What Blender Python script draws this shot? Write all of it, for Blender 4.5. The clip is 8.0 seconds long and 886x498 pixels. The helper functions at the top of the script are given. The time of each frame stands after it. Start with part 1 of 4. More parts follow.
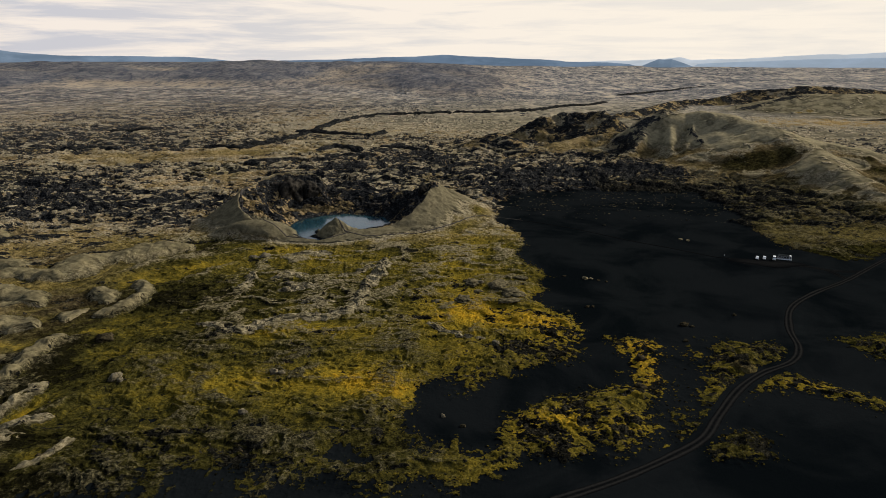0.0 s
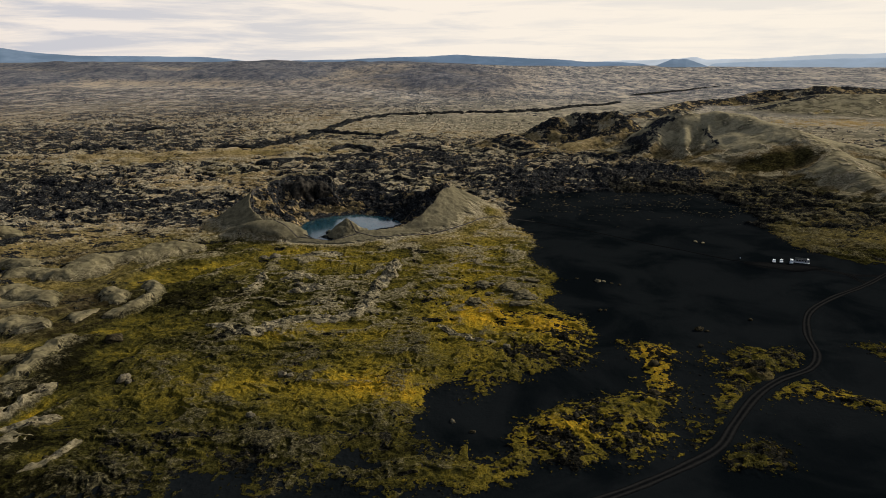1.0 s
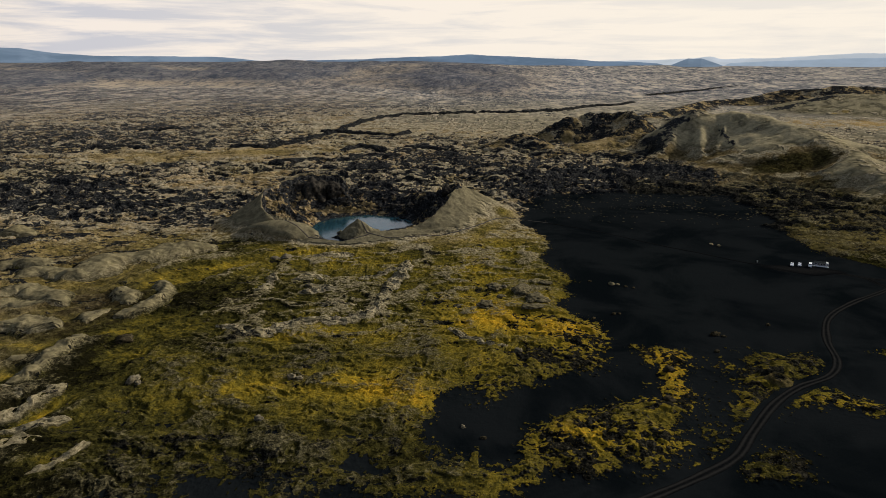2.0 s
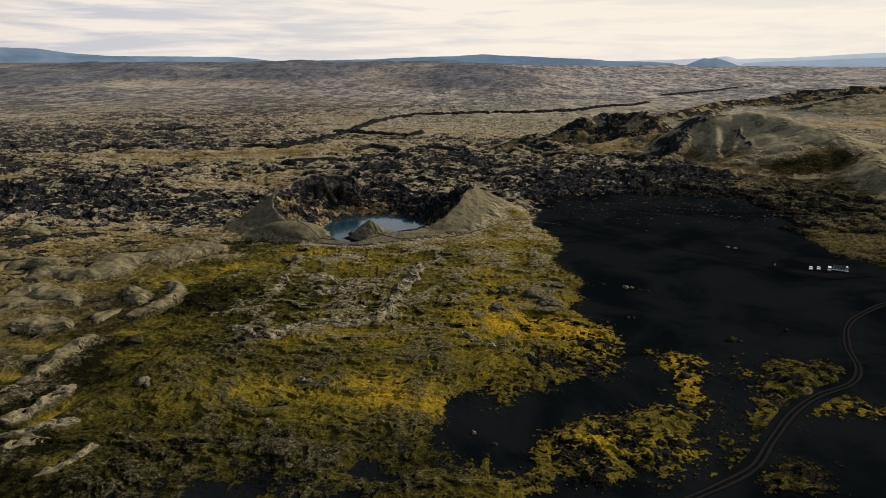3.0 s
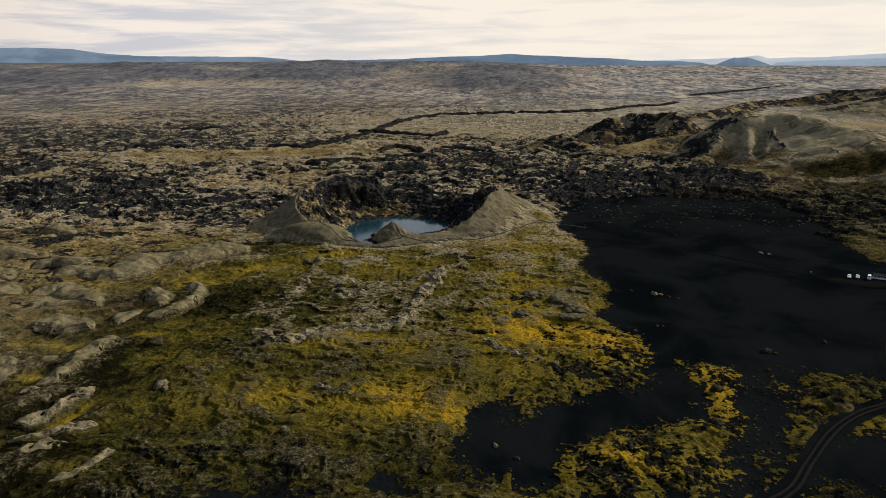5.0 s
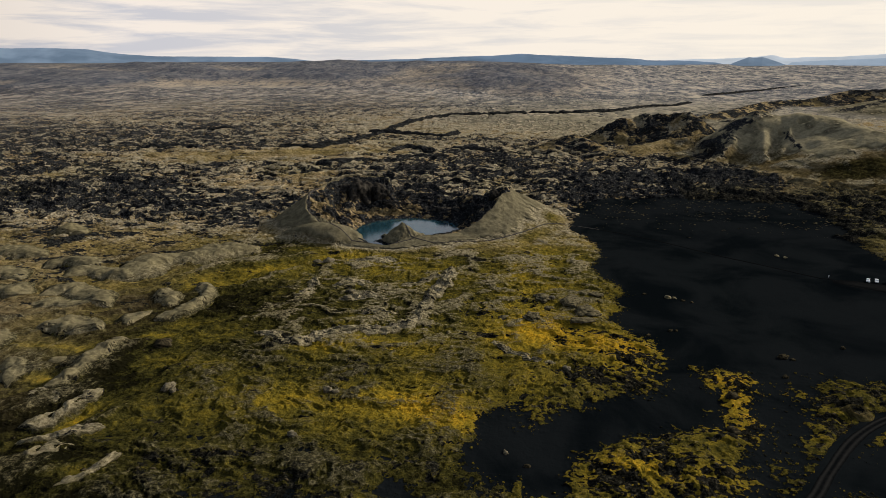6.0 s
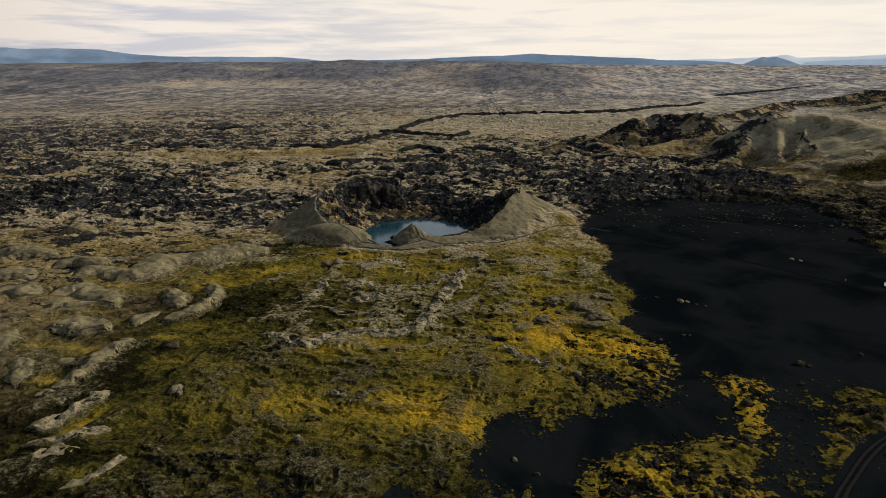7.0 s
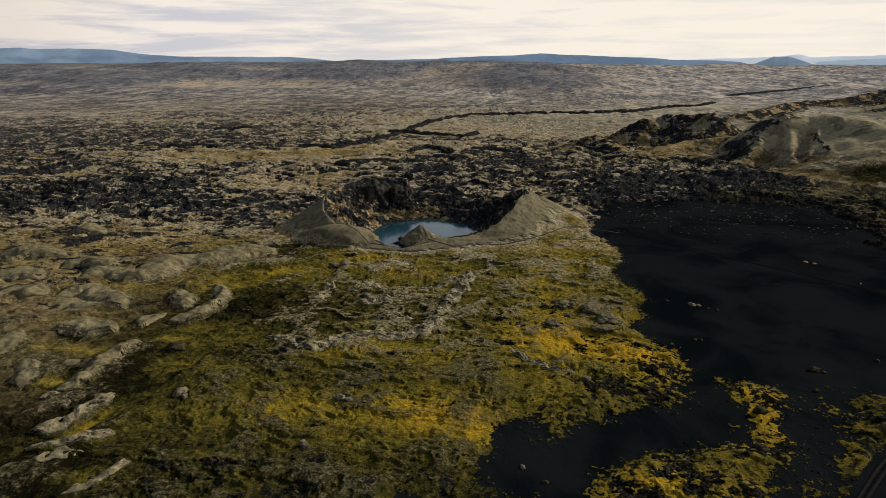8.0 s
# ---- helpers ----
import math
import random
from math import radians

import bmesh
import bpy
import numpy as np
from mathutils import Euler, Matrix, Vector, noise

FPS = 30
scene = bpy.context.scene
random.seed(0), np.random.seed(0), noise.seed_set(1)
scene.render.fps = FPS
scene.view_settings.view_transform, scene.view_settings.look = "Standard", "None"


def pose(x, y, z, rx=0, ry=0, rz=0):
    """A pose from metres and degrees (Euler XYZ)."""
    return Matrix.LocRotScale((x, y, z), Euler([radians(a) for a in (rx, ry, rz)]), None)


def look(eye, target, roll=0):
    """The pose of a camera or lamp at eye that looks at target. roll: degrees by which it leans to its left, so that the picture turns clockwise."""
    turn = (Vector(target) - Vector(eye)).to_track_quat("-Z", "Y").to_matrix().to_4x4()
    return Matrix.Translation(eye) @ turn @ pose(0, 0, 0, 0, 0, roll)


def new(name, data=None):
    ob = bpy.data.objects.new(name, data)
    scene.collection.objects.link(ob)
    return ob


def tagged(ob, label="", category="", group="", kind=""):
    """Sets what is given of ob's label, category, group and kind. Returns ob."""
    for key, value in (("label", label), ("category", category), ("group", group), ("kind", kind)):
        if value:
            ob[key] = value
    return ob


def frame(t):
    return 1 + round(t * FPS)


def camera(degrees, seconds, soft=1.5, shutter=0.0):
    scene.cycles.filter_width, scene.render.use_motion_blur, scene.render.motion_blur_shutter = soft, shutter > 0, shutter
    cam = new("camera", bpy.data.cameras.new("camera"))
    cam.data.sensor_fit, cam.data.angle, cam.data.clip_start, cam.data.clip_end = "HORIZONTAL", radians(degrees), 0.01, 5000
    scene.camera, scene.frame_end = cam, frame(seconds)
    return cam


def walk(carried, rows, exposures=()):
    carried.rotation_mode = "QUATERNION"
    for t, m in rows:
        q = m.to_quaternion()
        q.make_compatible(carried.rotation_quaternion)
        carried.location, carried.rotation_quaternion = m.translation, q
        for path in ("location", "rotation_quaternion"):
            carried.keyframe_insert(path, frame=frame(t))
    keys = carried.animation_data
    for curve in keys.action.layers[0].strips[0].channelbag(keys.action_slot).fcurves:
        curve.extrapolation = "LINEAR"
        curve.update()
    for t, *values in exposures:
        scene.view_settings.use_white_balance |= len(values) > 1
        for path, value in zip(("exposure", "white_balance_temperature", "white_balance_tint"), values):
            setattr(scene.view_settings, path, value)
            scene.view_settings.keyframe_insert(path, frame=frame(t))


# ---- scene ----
# A volcanic plain with a crater lake, seen from a drone 120 m up that flies ahead and turns slowly to the left.
cam = camera(70.0, 8.0, soft=0.6)
# seconds, east, north, height, yaw, pitch, lean
PATH_ROWS = [
    (0.0, 0.00, 0.00, 120.00, 0.00, -16.70, 0.01),
    (0.5, 0.28, 1.73, 120.00, 0.56, -16.71, 0.03),
    (1.0, 0.51, 3.47, 119.99, 1.12, -16.71, 0.05),
    (1.5, 0.68, 5.21, 119.98, 1.70, -16.72, 0.07),
    (3.0, 0.97, 10.44, 119.98, 3.44, -16.73, 0.13),
    (3.5, 1.00, 12.18, 119.98, 4.02, -16.73, 0.15),
    (4.0, 1.01, 13.92, 119.99, 4.59, -16.73, 0.17),
    (4.5, 1.00, 15.66, 119.99, 5.15, -16.74, 0.19),
    (6.0, 0.92, 20.84, 120.05, 6.73, -16.75, 0.25),
    (6.5, 0.89, 22.56, 120.08, 7.22, -16.75, 0.27),
    (7.0, 0.87, 24.26, 120.12, 7.68, -16.75, 0.29),
    (7.5, 0.87, 25.96, 120.16, 8.11, -16.76, 0.31),
    (8.0, 0.88, 27.64, 120.21, 8.51, -16.76, 0.33),
]
walk(cam, [(t, pose(x, y, z, 90 + pitch, 0, yaw) @ pose(0, 0, 0, 0, 0, -lean)) for t, x, y, z, yaw, pitch, lean in PATH_ROWS])

# ---- light ----
SUN_AZ, SUN_EL = 56.0, 26.0          # degrees clockwise from north, degrees up
BRIGHT_AZ = 52.0                     # the brightest part of the cloud bank
scene.view_settings.exposure = 0.0


def node(tree, kind, **values):
    n = tree.nodes.new(kind)
    for key, value in values.items():
        if key in n.inputs:
            n.inputs[key].default_value = value
    return n


def build_world():
    world = bpy.data.worlds.new("sky")
    scene.world = world
    world.use_nodes = True
    tr = world.node_tree
    tr.nodes.clear()
    ln = tr.links.new
    sky = tr.nodes.new("ShaderNodeTexSky")
    sky.sky_type = "NISHITA"
    sky.sun_disc = False
    sky.sun_elevation = radians(SUN_EL)
    sky.sun_rotation = radians(SUN_AZ)
    sky.altitude = 600
    sky.dust_density = 2.0
    co = tr.nodes.new("ShaderNodeTexCoord")
    sep = tr.nodes.new("ShaderNodeSeparateXYZ")
    ln(co.outputs["Generated"], sep.inputs[0])
    # long flat cloud streaks near the horizon
    mp = tr.nodes.new("ShaderNodeMapping")
    mp.inputs["Scale"].default_value = (3.0, 3.0, 34.0)
    ln(co.outputs["Generated"], mp.inputs[0])
    n1 = node(tr, "ShaderNodeTexNoise", Scale=1.6, Detail=8.0, Roughness=0.6, Distortion=0.35)
    ln(mp.outputs[0], n1.inputs["Vector"])
    ramp = tr.nodes.new("ShaderNodeValToRGB")
    ramp.color_ramp.elements[0].position, ramp.color_ramp.elements[1].position = 0.38, 0.56
    ramp.color_ramp.elements[0].color = (0.61, 0.605, 0.645, 1)
    ramp.color_ramp.elements[1].color = (0.92, 0.83, 0.75, 1)
    ln(n1.outputs["Fac"], ramp.inputs[0])
    # brighter, creamier cloud towards the hidden sun
    dot = tr.nodes.new("ShaderNodeVectorMath")
    dot.operation = "DOT_PRODUCT"
    dot.inputs[1].default_value = (math.sin(radians(BRIGHT_AZ)), math.cos(radians(BRIGHT_AZ)), 0.0)
    ln(co.outputs["Generated"], dot.inputs[0])
    glow = tr.nodes.new("ShaderNodeMapRange")
    glow.inputs["From Min"].default_value, glow.inputs["From Max"].default_value = 0.15, 0.85
    ln(dot.outputs["Value"], glow.inputs["Value"])
    cream = tr.nodes.new("ShaderNodeMix")
    cream.data_type = "RGBA"
    cream.inputs[7].default_value = (1.0, 0.915, 0.775, 1)
    gf = tr.nodes.new("ShaderNodeMath")
    gf.operation = "MULTIPLY"
    gf.inputs[1].default_value = 0.62
    ln(glow.outputs[0], gf.inputs[0])
    ln(gf.outputs[0], cream.inputs[0])
    ln(ramp.outputs[0], cream.inputs[6])
    ten = tr.nodes.new("ShaderNodeVectorMath")
    ten.operation = "SCALE"
    # the cloud bank is dimmer away from the sun
    dim = tr.nodes.new("ShaderNodeMapRange")
    dim.inputs["From Min"].default_value, dim.inputs["From Max"].default_value = -0.7, 0.1
    dim.inputs["To Min"].default_value, dim.inputs["To Max"].default_value = 3.0, 10.0
    ln(dot.outputs["Value"], dim.inputs["Value"])
    ln(dim.outputs[0], ten.inputs["Scale"])
    ln(cream.outputs[2], ten.inputs[0])
    # broken cover: closed low down, a clear band, thin cloud overhead
    cover = tr.nodes.new("ShaderNodeMapRange")
    cover.inputs["From Min"].default_value, cover.inputs["From Max"].default_value = 0.12, 0.36
    cover.inputs["To Min"].default_value, cover.inputs["To Max"].default_value = 1.0, 0.03
    ln(sep.outputs["Z"], cover.inputs["Value"])
    high = tr.nodes.new("ShaderNodeMapRange")
    high.inputs["From Min"].default_value, high.inputs["From Max"].default_value = 0.34, 0.70
    high.inputs["To Min"].default_value, high.inputs["To Max"].default_value = 0.0, 0.20
    ln(sep.outputs["Z"], high.inputs["Value"])
    both = tr.nodes.new("ShaderNodeMath")
    both.operation = "MAXIMUM"
    ln(cover.outputs[0], both.inputs[0])
    ln(high.outputs[0], both.inputs[1])
    mix = tr.nodes.new("ShaderNodeMix")
    mix.data_type = "RGBA"
    ln(both.outputs[0], mix.inputs[0])
    ln(sky.outputs[0], mix.inputs[6])
    ln(ten.outputs[0], mix.inputs[7])
    bg = tr.nodes.new("ShaderNodeBackground")
    bg.inputs["Strength"].default_value = 0.1
    ln(mix.outputs[2], bg.inputs["Color"])
    out = tr.nodes.new("ShaderNodeOutputWorld")
    ln(bg.outputs[0], out.inputs["Surface"])


build_world()
sun_data = bpy.data.lights.new("sun", "SUN")
sun_data.energy = 4.15
sun_data.angle = radians(3.0)
sun_data.color = (1.0, 0.95, 0.86)
sun = new("sun", sun_data)
sa, se = radians(SUN_AZ), radians(SUN_EL)
sun.matrix_basis = look((600 * math.sin(sa), 600 * math.cos(sa), 600 * math.tan(se)), (0, 0, 0))


# ---- materials ----
class Nodes:
    """A node material in short form."""

    def __init__(self, name, rough=0.9, spec=0.2):
        self.mat = bpy.data.materials.new(name)
        self.mat.use_nodes = True
        self.t = self.mat.node_tree
        self.bsdf = self.t.nodes["Principled BSDF"]
        self.bsdf.inputs["Roughness"].default_value = rough
        self.bsdf.inputs["Specular IOR Level"].default_value = spec
        self.pos = self.t.nodes.new("ShaderNodeNewGeometry").outputs["Position"]

    def link(self, a, b):
        self.t.links.new(a, b)

    def noise(self, size, detail=4.0, rough=0.55, distort=0.0, stretch=None):
        n = node(self.t, "ShaderNodeTexNoise", Scale=1.0 / size, Detail=detail, Roughness=rough, Distortion=distort)
        src = self.pos
        if stretch:
            mp = self.t.nodes.new("ShaderNodeMapping")
            mp.inputs["Scale"].default_value = stretch
            self.link(src, mp.inputs[0])
            src = mp.outputs[0]
        self.link(src, n.inputs["Vector"])
        return n.outputs["Fac"]

    def ramp(self, fac, *stops):
        r = self.t.nodes.new("ShaderNodeValToRGB").color_ramp
        nd = self.t.nodes[-1]
        while len(r.elements) < len(stops):
            r.elements.new(0.5)
        for e, (p, c) in zip(r.elements, stops):
            e.position, e.color = p, (*c, 1)
        self.link(fac, nd.inputs[0])
        return nd.outputs[0]

    def range(self, fac, a, b, lo=0.0, hi=1.0):
        n = self.t.nodes.new("ShaderNodeMapRange")
        n.interpolation_type = "SMOOTHSTEP"
        for k, v in (("From Min", a), ("From Max", b), ("To Min", lo), ("To Max", hi)):
            n.inputs[k].default_value = v
        self.link(fac, n.inputs["Value"])
        return n.outputs[0]

    def math(self, op, a, b):
        n = self.t.nodes.new("ShaderNodeMath")
        n.operation = op
        for i, v in enumerate((a, b)):
            if isinstance(v, (int, float)):
                n.inputs[i].default_value = v
            else:
                self.link(v, n.inputs[i])
        return n.outputs[0]

    def mix(self, fac, a, b):
        n = self.t.nodes.new("ShaderNodeMix")
        n.data_type = "RGBA"
        for i, v in ((0, fac), (6, a), (7, b)):
            if isinstance(v, (int, float)):
                n.inputs[i].default_value = v
            elif isinstance(v, tuple):
                n.inputs[i].default_value = (*v, 1)
            else:
                self.link(v, n.inputs[i])
        return n.outputs[2]

    def attribute(self, name):
        n = self.t.nodes.new("ShaderNodeAttribute")
        n.attribute_name = name
        return n

    def colour(self, c):
        if isinstance(c, tuple):
            self.bsdf.inputs["Base Color"].default_value = (*c, 1)
        else:
            self.link(c, self.bsdf.inputs["Base Color"])

    def bump(self, height, depth, strength=1.0):
        b = node(self.t, "ShaderNodeBump", Strength=strength, Distance=depth)
        self.link(height, b.inputs["Height"])
        if self.bsdf.inputs["Normal"].is_linked:
            self.link(self.bsdf.inputs["Normal"].links[0].from_socket, b.inputs["Normal"])
        self.link(b.outputs[0], self.bsdf.inputs["Normal"])


def ground_material():
    """Moss, dry moss, bare lava and black sand, chosen by the cover of each place."""
    m = Nodes("volcanic_ground", 1.0, 0.0)
    cov, wear = m.attribute("cover"), m.attribute("wear")
    sep, sep2 = m.t.nodes.new("ShaderNodeSeparateColor"), m.t.nodes.new("ShaderNodeSeparateColor")
    m.link(cov.outputs["Color"], sep.inputs[0])
    m.link(wear.outputs["Color"], sep2.inputs[0])
    sand, yellow, lava = sep.outputs[0], sep.outputs[1], sep.outputs[2]
    crust, gold, far = sep2.outputs[0], sep2.outputs[1], sep2.outputs[2]
    hum = cov.outputs["Alpha"]
    fine, mid, wide = m.noise(0.8, 5, 0.7), m.noise(4.0, 6, 0.65, 0.5), m.noise(45.0, 6, 0.62, 0.6)
    streak = m.noise(26.0, 8, 0.74, 0.4, (0.9, 0.7, 1.0))
    band = m.noise(70.0, 5, 0.62, 0.3, (1.2, 0.38, 1.0))
    farrub = m.noise(30.0, 7, 0.74, 0.5, (1.4, 0.55, 1.0))
    vein = m.noise(12.0, 5, 0.62, 0.8, (0.6, 1.0, 1.0))
    upland = wear.outputs["Alpha"]
    speck, patch = m.noise(2.0, 5, 0.72), m.noise(15.0, 6, 0.72, 0.5, (0.7, 1.0, 1.0))
    shred = m.noise(5.0, 6, 0.70, 0.5, (0.6, 1.0, 1.0))
    grain = m.math("ADD", m.math("MULTIPLY", speck, 0.5), m.math("MULTIPLY", fine, 0.5))
    # golden and olive moss of the hollows
    gm = m.math("ADD", m.math("ADD", m.math("MULTIPLY", mid, 0.42), m.math("MULTIPLY", grain, 0.62)), m.math("ADD", m.math("MULTIPLY", wide, 0.20), m.math("MULTIPLY", gold, 0.36)))
    moss = m.ramp(gm, (0.50, (0.010, 0.009, 0.004)), (0.62, (0.056, 0.049, 0.012)), (0.74, (0.148, 0.112, 0.016)), (0.84, (0.27, 0.184, 0.018)), (0.96, (0.49, 0.280, 0.018)))
    # grey-tan moss on the humps, brown crust where it has died back
    dry = m.ramp(grain, (0.37, (0.050, 0.042, 0.026)), (0.45, (0.245, 0.200, 0.118)), (0.56, (0.51, 0.425, 0.275)))
    dry = m.mix(m.range(hum, 0.70, 0.84), dry, m.ramp(mid, (0.35, (0.106, 0.090, 0.053)), (0.65, (0.212, 0.178, 0.106))))
    # hills' paler tan: the light their faces lack is put into the colour
    dry = m.mix(m.range(hum, 0.86, 1.0), dry, m.ramp(mid, (0.35, (0.225, 0.188, 0.108)), (0.65, (0.365, 0.302, 0.175))))
    dead = m.ramp(grain, (0.40, (0.012, 0.010, 0.006)), (0.50, (0.056, 0.049, 0.025)), (0.60, (0.18, 0.150, 0.075)))
    brown = m.ramp(m.math("ADD", m.math("MULTIPLY", mid, 0.6), m.math("MULTIPLY", wide, 0.4)), (0.38, (0.085, 0.060, 0.022)), (0.49, (0.28, 0.200, 0.090)), (0.62, (0.56, 0.415, 0.225)))
    top = m.range(m.math("ADD", hum, m.math("MULTIPLY", m.math("SUBTRACT", speck, 0.5), 0.55)), 0.53, 0.69)
    low = m.mix(yellow, brown, moss)
    velvet = m.ramp(mid, (0.36, (0.065, 0.052, 0.020)), (0.62, (0.215, 0.172, 0.075)))
    dry = m.mix(m.math("MULTIPLY", yellow, 0.55), dry, velvet)
    green = m.mix(top, low, m.mix(crust, dry, dead))
    rock = m.ramp(grain, (0.42, (0.008, 0.008, 0.009)), (0.53, (0.028, 0.029, 0.029)), (0.63, (0.165, 0.155, 0.128)))
    # the outer plain's bluish greys carry distance haze painted into rock and ash
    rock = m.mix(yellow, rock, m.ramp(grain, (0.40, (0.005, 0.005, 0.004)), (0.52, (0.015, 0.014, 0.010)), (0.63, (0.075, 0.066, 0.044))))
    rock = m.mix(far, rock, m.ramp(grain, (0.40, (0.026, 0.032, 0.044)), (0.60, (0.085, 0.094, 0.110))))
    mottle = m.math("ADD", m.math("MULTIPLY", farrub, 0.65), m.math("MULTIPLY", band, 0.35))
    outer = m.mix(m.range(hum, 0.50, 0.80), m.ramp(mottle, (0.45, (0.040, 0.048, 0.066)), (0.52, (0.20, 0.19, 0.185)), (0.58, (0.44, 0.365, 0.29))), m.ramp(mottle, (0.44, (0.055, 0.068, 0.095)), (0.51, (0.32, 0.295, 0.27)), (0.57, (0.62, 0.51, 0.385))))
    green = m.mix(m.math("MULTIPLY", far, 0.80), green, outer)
    # the upland: dark slate-brown heath with tan flats at its foot
    heath = m.mix(m.range(hum, 0.35, 0.80), m.ramp(mottle, (0.42, (0.075, 0.082, 0.098)), (0.58, (0.22, 0.20, 0.185))), m.ramp(mottle, (0.42, (0.12, 0.118, 0.118)), (0.56, (0.40, 0.32, 0.225))))
    green = m.mix(upland, green, heath)
    # thin lava streaks break the plain's dry moss; scarp shade is painted in them
    open_ground = m.math("MULTIPLY", m.math("SUBTRACT", 1.0, yellow), m.math("SUBTRACT", 1.0, m.range(hum, 0.72, 0.86)))
    lava = m.math("ADD", lava, m.math("MULTIPLY", open_ground, m.math("ADD", m.math("MULTIPLY", m.math("SUBTRACT", streak, 0.5), 2.0), m.math("MULTIPLY", m.math("SUBTRACT", patch, 0.5), 0.5))))
    crackline = m.range(m.math("ABSOLUTE", m.math("SUBTRACT", vein, 0.5), 0.0), 0.010, 0.045, 1.0, 0.0)
    crackline = m.math("MULTIPLY", crackline, m.math("MULTIPLY", open_ground, m.math("SUBTRACT", 1.0, m.range(far, 0.2, 0.7))))
    lava = m.math("ADD", lava, m.math("MULTIPLY", crackline, 0.20))
    bare = m.range(m.math("ADD", lava, m.math("ADD", m.math("MULTIPLY", m.math("SUBTRACT", shred, 0.5), 1.7), m.math("ADD", m.math("MULTIPLY", m.math("SUBTRACT", patch, 0.5), 0.7), m.math("MULTIPLY", m.math("SUBTRACT", speck, 0.5), 0.5)))), 0.47, 0.52)
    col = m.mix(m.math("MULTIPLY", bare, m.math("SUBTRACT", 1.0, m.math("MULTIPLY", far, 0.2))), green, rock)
    ash = m.mix(m.range(wide, 0.36, 0.58), (0.0030, 0.0042, 0.0048), (0.0078, 0.0092, 0.0096))
    edge = m.range(m.math("ADD", sand, m.math("ADD", m.math("MULTIPLY", m.math("SUBTRACT", speck, 0.5), 1.5), m.math("MULTIPLY", m.math("SUBTRACT", mid, 0.5), 0.9))), 0.43, 0.52)
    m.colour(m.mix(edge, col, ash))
    calm = m.math("MULTIPLY", m.math("SUBTRACT", 1.0, m.math("MULTIPLY", m.range(hum, 0.70, 0.84), 0.84)), m.math("SUBTRACT", 1.0, m.math("MULTIPLY", edge, 0.92)))
    relief = m.math("MULTIPLY", calm, m.math("ADD", m.math("ADD", fine, m.math("MULTIPLY", mid, 1.6)), m.math("ADD", m.math("MULTIPLY", speck, 2.0), m.math("MULTIPLY", m.math("MULTIPLY", open_ground, m.math("SUBTRACT", patch, m.math("MULTIPLY", crackline, 0.16))), m.range(far, 0.3, 0.8, 9.0, 2.5)))))
    m.bump(relief, 0.8, 1.0)
    return m.mat


def plain_material(name, a, b, size=2.0, rough=0.85, depth=0.1, spec=0.2, metal=0.0):
    m = Nodes(name, rough, spec)
    m.bsdf.inputs["Metallic"].default_value = metal
    n = m.noise(size, 5, 0.6)
    m.colour(m.ramp(n, (0.35, a), (0.65, b)))
    if depth:
        m.bump(n, depth)
    return m.mat


def water_material():
    m = Nodes("lake_water", 0.12, 0.5)
    m.colour(m.ramp(m.noise(30.0, 3), (0.35, (0.010, 0.036, 0.046)), (0.65, (0.018, 0.056, 0.070))))
    m.bump(m.noise(1.6, 3, 0.5), 0.02, 0.25)
    return m.mat


def road_material():
    m = Nodes("gravel_track", 1.0, 0.0)
    sep = m.t.nodes.new("ShaderNodeSeparateColor")
    m.link(m.attribute("cover").outputs["Color"], sep.inputs[0])
    n = m.noise(1.2, 5, 0.65)
    worn = m.math("ADD", sep.outputs[0], m.math("MULTIPLY", m.math("SUBTRACT", n, 0.5), 0.7))
    m.colour(m.ramp(worn, (0.1, (0.0040, 0.0044, 0.0046)), (0.9, (0.021, 0.020, 0.018))))
    m.bump(n, 0.1, 0.5)
    return m.mat


GROUND = ground_material()
WATER = water_material()
GRAVEL = road_material()
TRODDEN = plain_material("trodden_earth", (0.022, 0.018, 0.014), (0.045, 0.037, 0.028), 1.5)
LAVA_ROCK = plain_material("lava_rock", (0.010, 0.009, 0.006), (0.075, 0.059, 0.032), 0.9, 1.0, 0.25, 0.0)
MOSSY_ROCK = plain_material("mossy_rock", (0.045, 0.037, 0.022), (0.21, 0.17, 0.098), 1.0, 0.95, 0.3)
MOUND_ROCK = plain_material("brown_lava_crust", (0.028, 0.024, 0.014), (0.18, 0.148, 0.082), 1.6, 1.0, 0.4, 0.0)
PALE_ROCK = plain_material("pale_rock", (0.10, 0.082, 0.04), (0.27, 0.21, 0.105), 1.2, 0.95, 0.2)


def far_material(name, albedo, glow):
    """Far rock with its haze painted in: bluish albedo and an even emission."""
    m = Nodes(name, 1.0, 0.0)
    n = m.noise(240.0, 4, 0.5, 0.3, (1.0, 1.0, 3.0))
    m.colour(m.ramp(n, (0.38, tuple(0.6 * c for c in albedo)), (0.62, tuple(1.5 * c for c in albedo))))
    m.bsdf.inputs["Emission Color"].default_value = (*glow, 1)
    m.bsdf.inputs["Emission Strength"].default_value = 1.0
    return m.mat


FAR_ROCK = far_material("hazed_blue_rock", (0.10, 0.12, 0.14), (0.085, 0.130, 0.190))
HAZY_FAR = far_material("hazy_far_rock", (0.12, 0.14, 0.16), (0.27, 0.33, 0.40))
HILL_FAR = far_material("hazed_far_hill", (0.08, 0.10, 0.12), (0.120, 0.165, 0.220))
PALE_FAR = far_material("hazed_pale_rock", (0.16, 0.17, 0.18), (0.42, 0.46, 0.50))
WHITE_PAINT = plain_material("white_car_paint", (0.72, 0.72, 0.70), (0.82, 0.82, 0.80), 1.0, 0.3, 0.0, 0.5)
